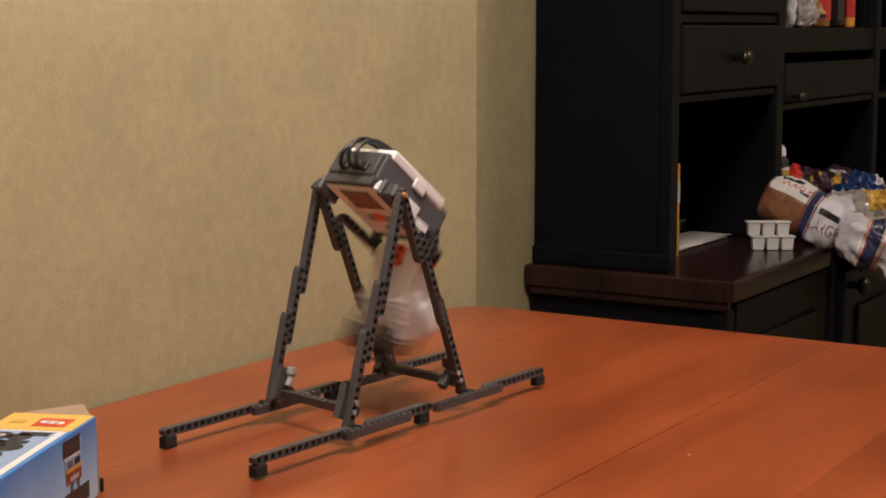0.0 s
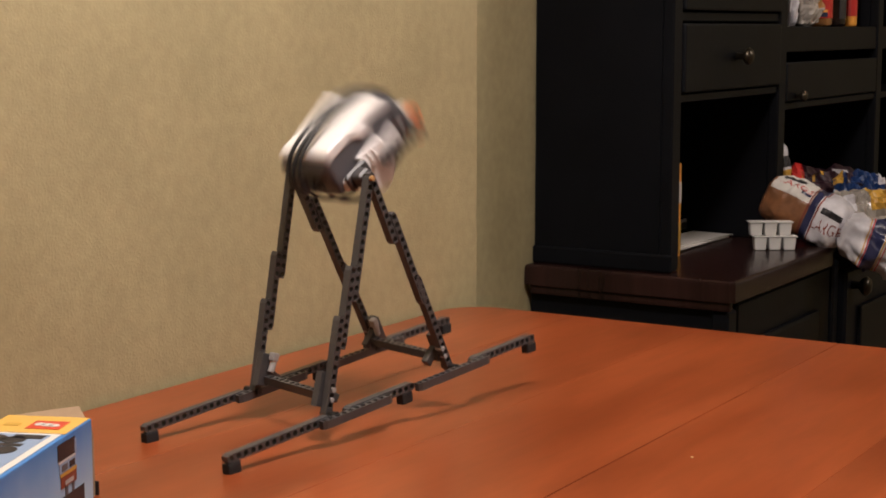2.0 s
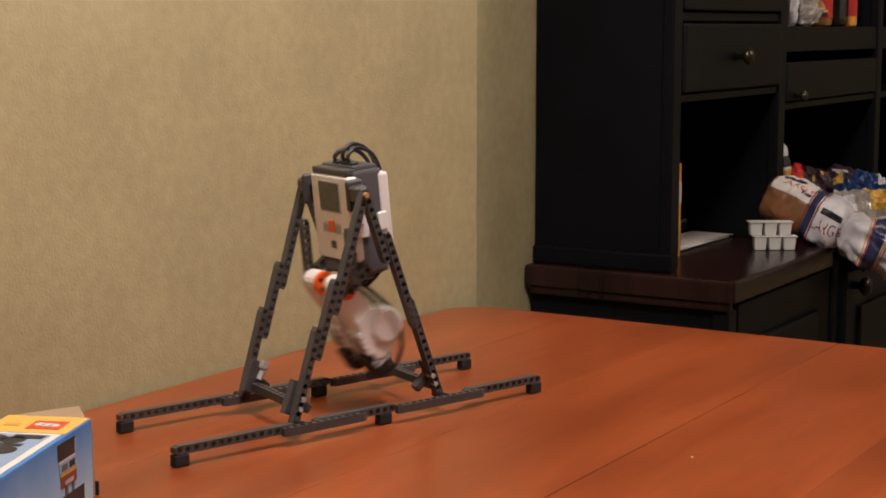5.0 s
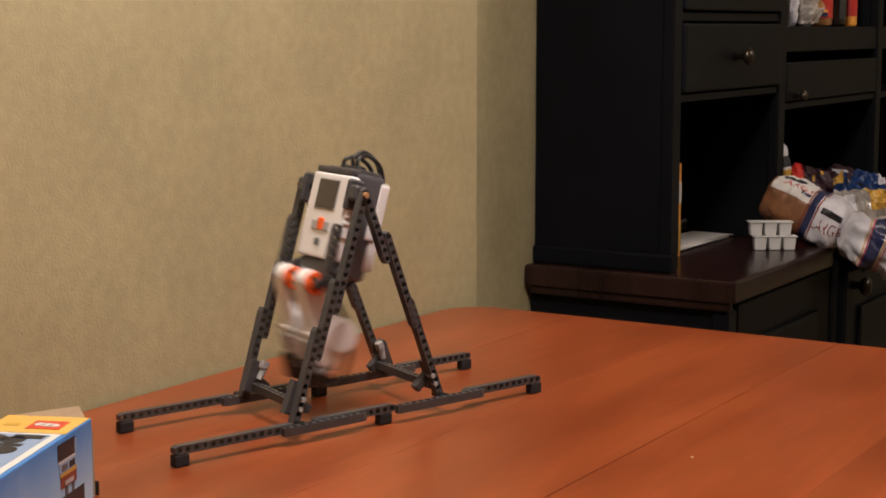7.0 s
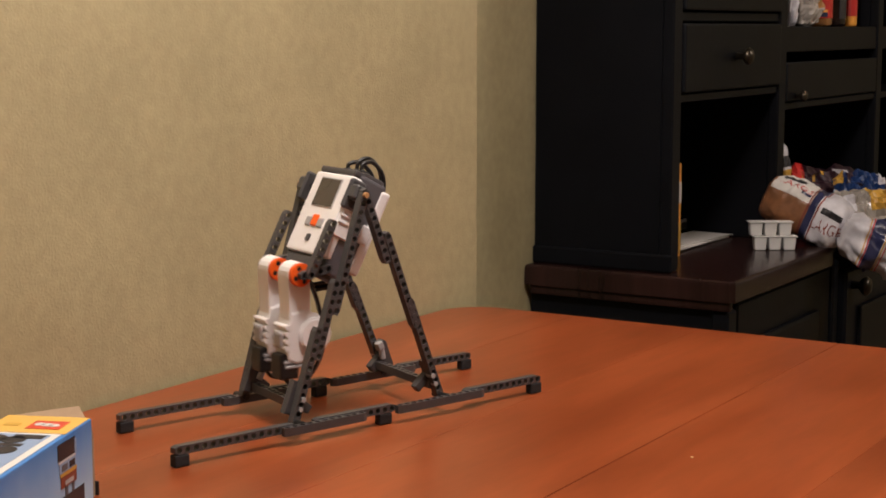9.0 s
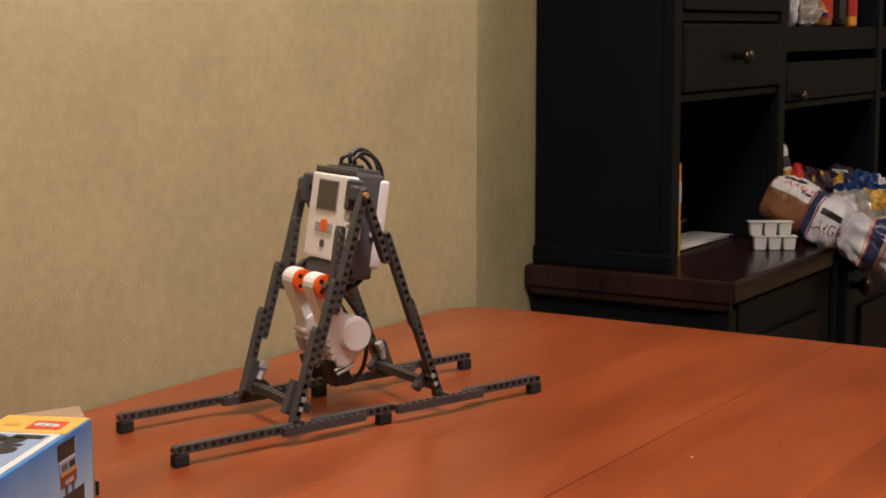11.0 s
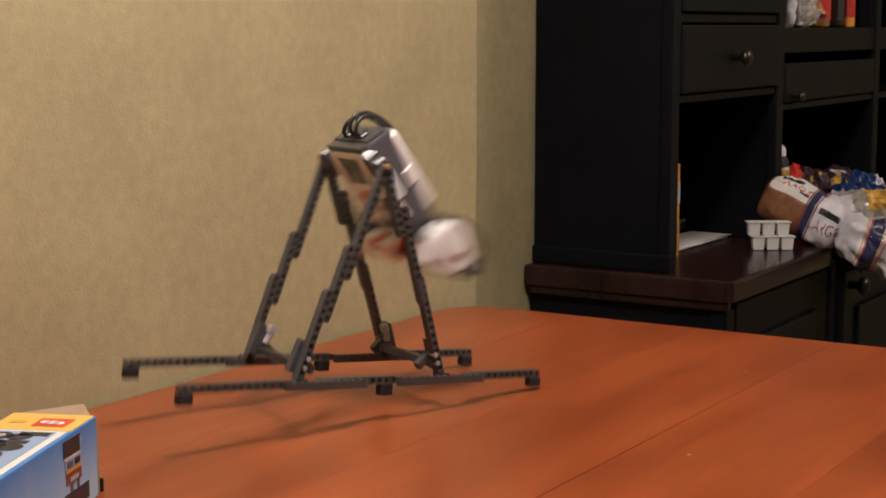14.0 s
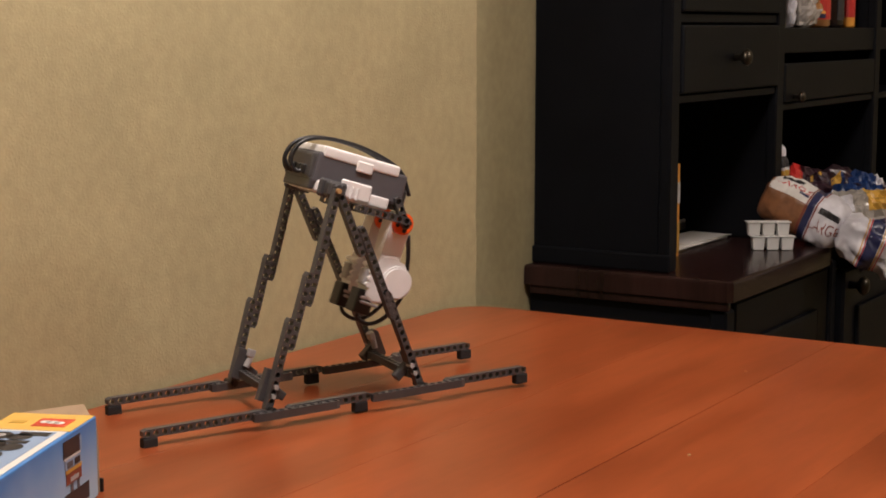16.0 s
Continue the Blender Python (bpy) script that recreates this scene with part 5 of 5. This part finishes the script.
        (16.000, motor_pose(-647.6, -741.4, -1)),
    ])
    # seconds, the brick's and the motor's angle
    walk(MOTORS[1], [
        (0.000, motor_pose(50.3, -20.7, 1)),
        (0.033, motor_pose(43.7, -50.0, 1)),
        (0.067, motor_pose(33.4, -90.9, 1)),
        (0.100, motor_pose(17.7, -124.6, 1)),
        (0.133, motor_pose(-7.8, -142.2, 1)),
        (0.167, motor_pose(-38.7, -152.7, 1)),
        (0.200, motor_pose(-64.7, -163.9, 1)),
        (0.300, motor_pose(-103.0, -210.4, 1)),
        (0.333, motor_pose(-115.9, -196.9, 1)),
        (0.367, motor_pose(-127.9, -170.1, 1)),
        (0.400, motor_pose(-133.7, -138.3, 1)),
        (0.433, motor_pose(-131.9, -100.9, 1)),
        (0.467, motor_pose(-124.0, -58.5, 1)),
        (0.500, motor_pose(-109.0, -20.0, 1)),
        (0.533, motor_pose(-83.3, 12.9, 1)),
        (0.567, motor_pose(-50.5, 41.9, 1)),
        (0.600, motor_pose(-21.4, 62.5, 1)),
        (0.700, motor_pose(34.3, 70.3, 1)),
        (0.800, motor_pose(82.8, 16.3, 1)),
        (0.833, motor_pose(93.4, -4.1, 1)),
        (0.867, motor_pose(100.1, -26.0, 1)),
        (0.900, motor_pose(95.0, -50.7, 1)),
        (0.933, motor_pose(70.4, -83.1, 1)),
        (0.967, motor_pose(34.1, -118.4, 1)),
        (1.000, motor_pose(2.0, -143.0, 1)),
        (1.100, motor_pose(-53.3, -139.5, 1)),
        (1.200, motor_pose(-73.8, -115.0, 1)),
        (1.233, motor_pose(-77.9, -93.8, 1)),
        (1.267, motor_pose(-79.4, -66.3, 1)),
        (1.300, motor_pose(-70.6, -33.4, 1)),
        (1.333, motor_pose(-42.7, 11.4, 1)),
        (1.367, motor_pose(-4.6, 61.5, 1)),
        (1.400, motor_pose(25.2, 96.9, 1)),
        (1.500, motor_pose(45.0, 94.0, 1)),
        (1.600, motor_pose(80.1, 45.0, 1)),
        (1.633, motor_pose(76.2, 3.3, 1)),
        (1.667, motor_pose(64.7, -48.7, 1)),
        (1.700, motor_pose(47.0, -96.8, 1)),
        (1.733, motor_pose(21.8, -134.1, 1)),
        (1.767, motor_pose(-9.6, -167.5, 1)),
        (1.800, motor_pose(-41.9, -202.7, 1)),
        (1.833, motor_pose(-73.6, -243.2, 1)),
        (1.867, motor_pose(-106.2, -285.5, 1)),
        (1.900, motor_pose(-138.9, -325.2, 1)),
        (1.933, motor_pose(-172.9, -361.6, 1)),
        (1.967, motor_pose(-207.0, -395.3, 1)),
        (2.000, motor_pose(-236.9, -424.3, 1)),
        (2.100, motor_pose(-296.0, -480.7, 1)),
        (2.133, motor_pose(-329.5, -518.1, 1)),
        (2.167, motor_pose(-368.2, -562.5, 1)),
        (2.200, motor_pose(-401.7, -599.1, 1)),
        (2.300, motor_pose(-461.2, -648.4, 1)),
        (2.400, motor_pose(-413.2, -602.1, 1)),
        (2.433, motor_pose(-385.9, -563.2, 1)),
        (2.467, motor_pose(-354.5, -515.5, 1)),
        (2.500, motor_pose(-329.0, -476.0, 1)),
        (2.600, motor_pose(-297.8, -423.5, 1)),
        (2.700, motor_pose(-304.6, -393.0, 1)),
        (2.800, motor_pose(-340.8, -377.8, 1)),
        (2.900, motor_pose(-376.0, -401.2, 1)),
        (3.000, motor_pose(-414.1, -381.1, 1)),
        (3.100, motor_pose(-416.6, -377.7, 1)),
        (3.200, motor_pose(-401.4, -367.8, 1)),
        (3.300, motor_pose(-350.6, -322.1, 1)),
        (3.400, motor_pose(-339.4, -308.7, 1)),
        (3.500, motor_pose(-347.6, -318.4, 1)),
        (3.600, motor_pose(-378.2, -350.6, 1)),
        (3.700, motor_pose(-402.8, -372.7, 1)),
        (3.800, motor_pose(-411.2, -381.7, 1)),
        (3.900, motor_pose(-397.9, -367.4, 1)),
        (4.000, motor_pose(-372.3, -343.5, 1)),
        (4.100, motor_pose(-348.4, -319.1, 1)),
        (4.200, motor_pose(-344.8, -313.7, 1)),
        (4.300, motor_pose(-362.7, -333.7, 1)),
        (4.400, motor_pose(-386.6, -357.6, 1)),
        (4.500, motor_pose(-403.7, -374.7, 1)),
        (4.600, motor_pose(-403.4, -374.4, 1)),
        (4.700, motor_pose(-386.2, -357.2, 1)),
        (4.800, motor_pose(-363.7, -334.7, 1)),
        (4.900, motor_pose(-350.2, -321.2, 1)),
        (5.000, motor_pose(-354.2, -325.2, 1)),
        (5.100, motor_pose(-372.6, -343.6, 1)),
        (5.200, motor_pose(-393.2, -364.2, 1)),
        (5.300, motor_pose(-402.9, -373.9, 1)),
        (5.400, motor_pose(-395.8, -366.8, 1)),
        (5.500, motor_pose(-377.0, -348.0, 1)),
        (5.600, motor_pose(-358.8, -329.8, 1)),
        (5.700, motor_pose(-352.7, -323.7, 1)),
        (5.800, motor_pose(-362.3, -333.3, 1)),
        (5.900, motor_pose(-380.9, -351.9, 1)),
        (6.000, motor_pose(-396.4, -367.4, 1)),
        (6.100, motor_pose(-399.1, -370.1, 1)),
        (6.200, motor_pose(-387.7, -358.7, 1)),
        (6.300, motor_pose(-368.4, -337.2, 1)),
        (6.400, motor_pose(-353.6, -325.2, 1)),
        (6.500, motor_pose(-353.6, -325.7, 1)),
        (6.600, motor_pose(-367.7, -338.1, 1)),
        (6.700, motor_pose(-382.1, -353.8, 1)),
        (6.800, motor_pose(-398.0, -369.5, 1)),
        (6.900, motor_pose(-396.4, -367.7, 1)),
        (7.000, motor_pose(-375.3, -347.2, 1)),
        (7.100, motor_pose(-362.6, -332.9, 1)),
        (7.200, motor_pose(-353.6, -325.2, 1)),
        (7.300, motor_pose(-359.6, -332.0, 1)),
        (7.400, motor_pose(-373.3, -345.7, 1)),
        (7.500, motor_pose(-388.6, -361.0, 1)),
        (7.600, motor_pose(-395.5, -366.8, 1)),
        (7.700, motor_pose(-389.3, -362.1, 1)),
        (7.800, motor_pose(-367.9, -340.6, 1)),
        (7.900, motor_pose(-356.5, -330.1, 1)),
        (8.000, motor_pose(-355.9, -328.2, 1)),
        (8.100, motor_pose(-367.0, -339.4, 1)),
        (8.200, motor_pose(-380.5, -355.1, 1)),
        (8.300, motor_pose(-391.1, -363.5, 1)),
        (8.500, motor_pose(-382.1, -353.0, 1)),
        (8.600, motor_pose(-364.7, -334.3, 1)),
        (8.700, motor_pose(-357.3, -330.9, 1)),
        (8.800, motor_pose(-360.9, -333.3, 1)),
        (8.900, motor_pose(-382.5, -353.0, 1)),
        (9.000, motor_pose(-386.9, -359.4, 1)),
        (9.100, motor_pose(-392.8, -363.2, 1)),
        (9.200, motor_pose(-379.0, -352.0, 1)),
        (9.300, motor_pose(-369.8, -340.8, 1)),
        (9.400, motor_pose(-362.8, -333.8, 1)),
        (9.500, motor_pose(-365.1, -336.1, 1)),
        (9.600, motor_pose(-374.7, -345.7, 1)),
        (9.700, motor_pose(-385.2, -356.2, 1)),
        (9.800, motor_pose(-390.1, -361.1, 1)),
        (9.900, motor_pose(-386.5, -357.5, 1)),
        (10.000, motor_pose(-377.2, -348.2, 1)),
        (10.100, motor_pose(-368.3, -339.3, 1)),
        (10.200, motor_pose(-365.4, -336.4, 1)),
        (10.300, motor_pose(-369.9, -340.9, 1)),
        (10.400, motor_pose(-378.6, -349.6, 1)),
        (10.500, motor_pose(-385.7, -356.7, 1)),
        (10.600, motor_pose(-386.9, -357.9, 1)),
        (10.700, motor_pose(-381.9, -352.9, 1)),
        (10.800, motor_pose(-374.2, -345.2, 1)),
        (10.900, motor_pose(-368.9, -339.9, 1)),
        (11.000, motor_pose(-369.0, -340.0, 1)),
        (11.100, motor_pose(-374.0, -345.0, 1)),
        (11.200, motor_pose(-380.5, -351.5, 1)),
        (11.300, motor_pose(-383.7, -353.3, 1)),
        (11.400, motor_pose(-380.5, -352.0, 1)),
        (11.500, motor_pose(-374.6, -346.6, 1)),
        (11.600, motor_pose(-368.4, -341.1, 1)),
        (11.800, motor_pose(-373.9, -344.2, 1)),
        (11.900, motor_pose(-377.1, -348.3, 1)),
        (12.000, motor_pose(-387.7, -329.6, 1)),
        (12.100, motor_pose(-391.9, -314.9, 1)),
        (12.200, motor_pose(-386.0, -327.2, 1)),
        (12.300, motor_pose(-376.7, -343.0, 1)),
        (12.400, motor_pose(-360.2, -378.2, 1)),
        (12.500, motor_pose(-336.0, -439.0, 1)),
        (12.533, motor_pose(-334.1, -463.0, 1)),
        (12.567, motor_pose(-335.2, -488.3, 1)),
        (12.600, motor_pose(-339.9, -510.5, 1)),
        (12.700, motor_pose(-375.1, -555.1, 1)),
        (12.800, motor_pose(-385.8, -559.8, 1)),
        (12.833, motor_pose(-389.4, -529.3, 1)),
        (12.867, motor_pose(-392.9, -485.9, 1)),
        (12.900, motor_pose(-395.1, -448.3, 1)),
        (13.000, motor_pose(-393.5, -379.0, 1)),
        (13.100, motor_pose(-376.4, -331.9, 1)),
        (13.200, motor_pose(-323.7, -287.5, 1)),
        (13.300, motor_pose(-307.1, -339.7, 1)),
        (13.333, motor_pose(-310.3, -377.3, 1)),
        (13.367, motor_pose(-318.1, -422.8, 1)),
        (13.400, motor_pose(-331.3, -462.2, 1)),
        (13.433, motor_pose(-353.4, -490.4, 1)),
        (13.467, motor_pose(-381.1, -512.6, 1)),
        (13.500, motor_pose(-405.3, -530.7, 1)),
        (13.600, motor_pose(-448.5, -561.7, 1)),
        (13.700, motor_pose(-487.6, -501.2, 1)),
        (13.800, motor_pose(-482.2, -450.3, 1)),
        (13.833, motor_pose(-458.3, -411.0, 1)),
        (13.867, motor_pose(-425.2, -363.5, 1)),
        (13.900, motor_pose(-394.0, -324.2, 1)),
        (13.933, motor_pose(-367.5, -299.1, 1)),
        (13.967, motor_pose(-342.9, -282.2, 1)),
        (14.000, motor_pose(-322.5, -273.4, 1)),
        (14.100, motor_pose(-289.2, -294.6, 1)),
        (14.133, motor_pose(-278.5, -322.2, 1)),
        (14.167, motor_pose(-269.1, -358.1, 1)),
        (14.200, motor_pose(-267.6, -391.2, 1)),
        (14.233, motor_pose(-277.9, -417.6, 1)),
        (14.267, motor_pose(-296.1, -441.3, 1)),
        (14.300, motor_pose(-317.1, -462.6, 1)),
        (14.333, motor_pose(-340.6, -483.4, 1)),
        (14.367, motor_pose(-366.9, -501.9, 1)),
        (14.400, motor_pose(-391.4, -512.3, 1)),
        (14.500, motor_pose(-450.0, -490.0, 1)),
        (14.600, motor_pose(-458.4, -438.3, 1)),
        (14.633, motor_pose(-444.5, -398.0, 1)),
        (14.667, motor_pose(-423.0, -348.9, 1)),
        (14.700, motor_pose(-398.4, -309.0, 1)),
        (14.733, motor_pose(-369.0, -284.6, 1)),
        (14.767, motor_pose(-336.4, -269.3, 1)),
        (14.800, motor_pose(-310.5, -261.3, 1)),
        (14.900, motor_pose(-281.5, -279.4, 1)),
        (14.933, motor_pose(-278.3, -301.8, 1)),
        (14.967, motor_pose(-278.7, -332.0, 1)),
        (15.000, motor_pose(-284.7, -366.9, 1)),
        (15.033, motor_pose(-297.3, -407.0, 1)),
        (15.067, motor_pose(-315.5, -451.9, 1)),
        (15.100, motor_pose(-338.9, -497.2, 1)),
        (15.133, motor_pose(-367.6, -541.5, 1)),
        (15.167, motor_pose(-401.6, -586.2, 1)),
        (15.200, motor_pose(-440.4, -631.2, 1)),
        (15.233, motor_pose(-488.8, -678.7, 1)),
        (15.267, motor_pose(-542.1, -726.5, 1)),
        (15.300, motor_pose(-585.5, -768.0, 1)),
        (15.333, motor_pose(-609.1, -799.0, 1)),
        (15.367, motor_pose(-622.9, -823.8, 1)),
        (15.400, motor_pose(-642.0, -848.6, 1)),
        (15.433, motor_pose(-674.4, -875.8, 1)),
        (15.467, motor_pose(-712.2, -903.1, 1)),
        (15.500, motor_pose(-747.0, -929.4, 1)),
        (15.533, motor_pose(-779.5, -957.6, 1)),
        (15.567, motor_pose(-808.9, -984.8, 1)),
        (15.600, motor_pose(-824.7, -1001.3, 1)),
        (15.700, motor_pose(-780.2, -977.5, 1)),
        (15.733, motor_pose(-753.4, -940.0, 1)),
        (15.767, motor_pose(-722.2, -890.9, 1)),
        (15.800, motor_pose(-696.4, -850.3, 1)),
        (15.900, motor_pose(-661.8, -799.8, 1)),
        (15.950, motor_pose(-653.5, -762.0, 1)),
        (15.980, motor_pose(-648.6, -745.0, 1)),
        (16.000, motor_pose(-647.6, -741.4, 1)),
    ])


motions()
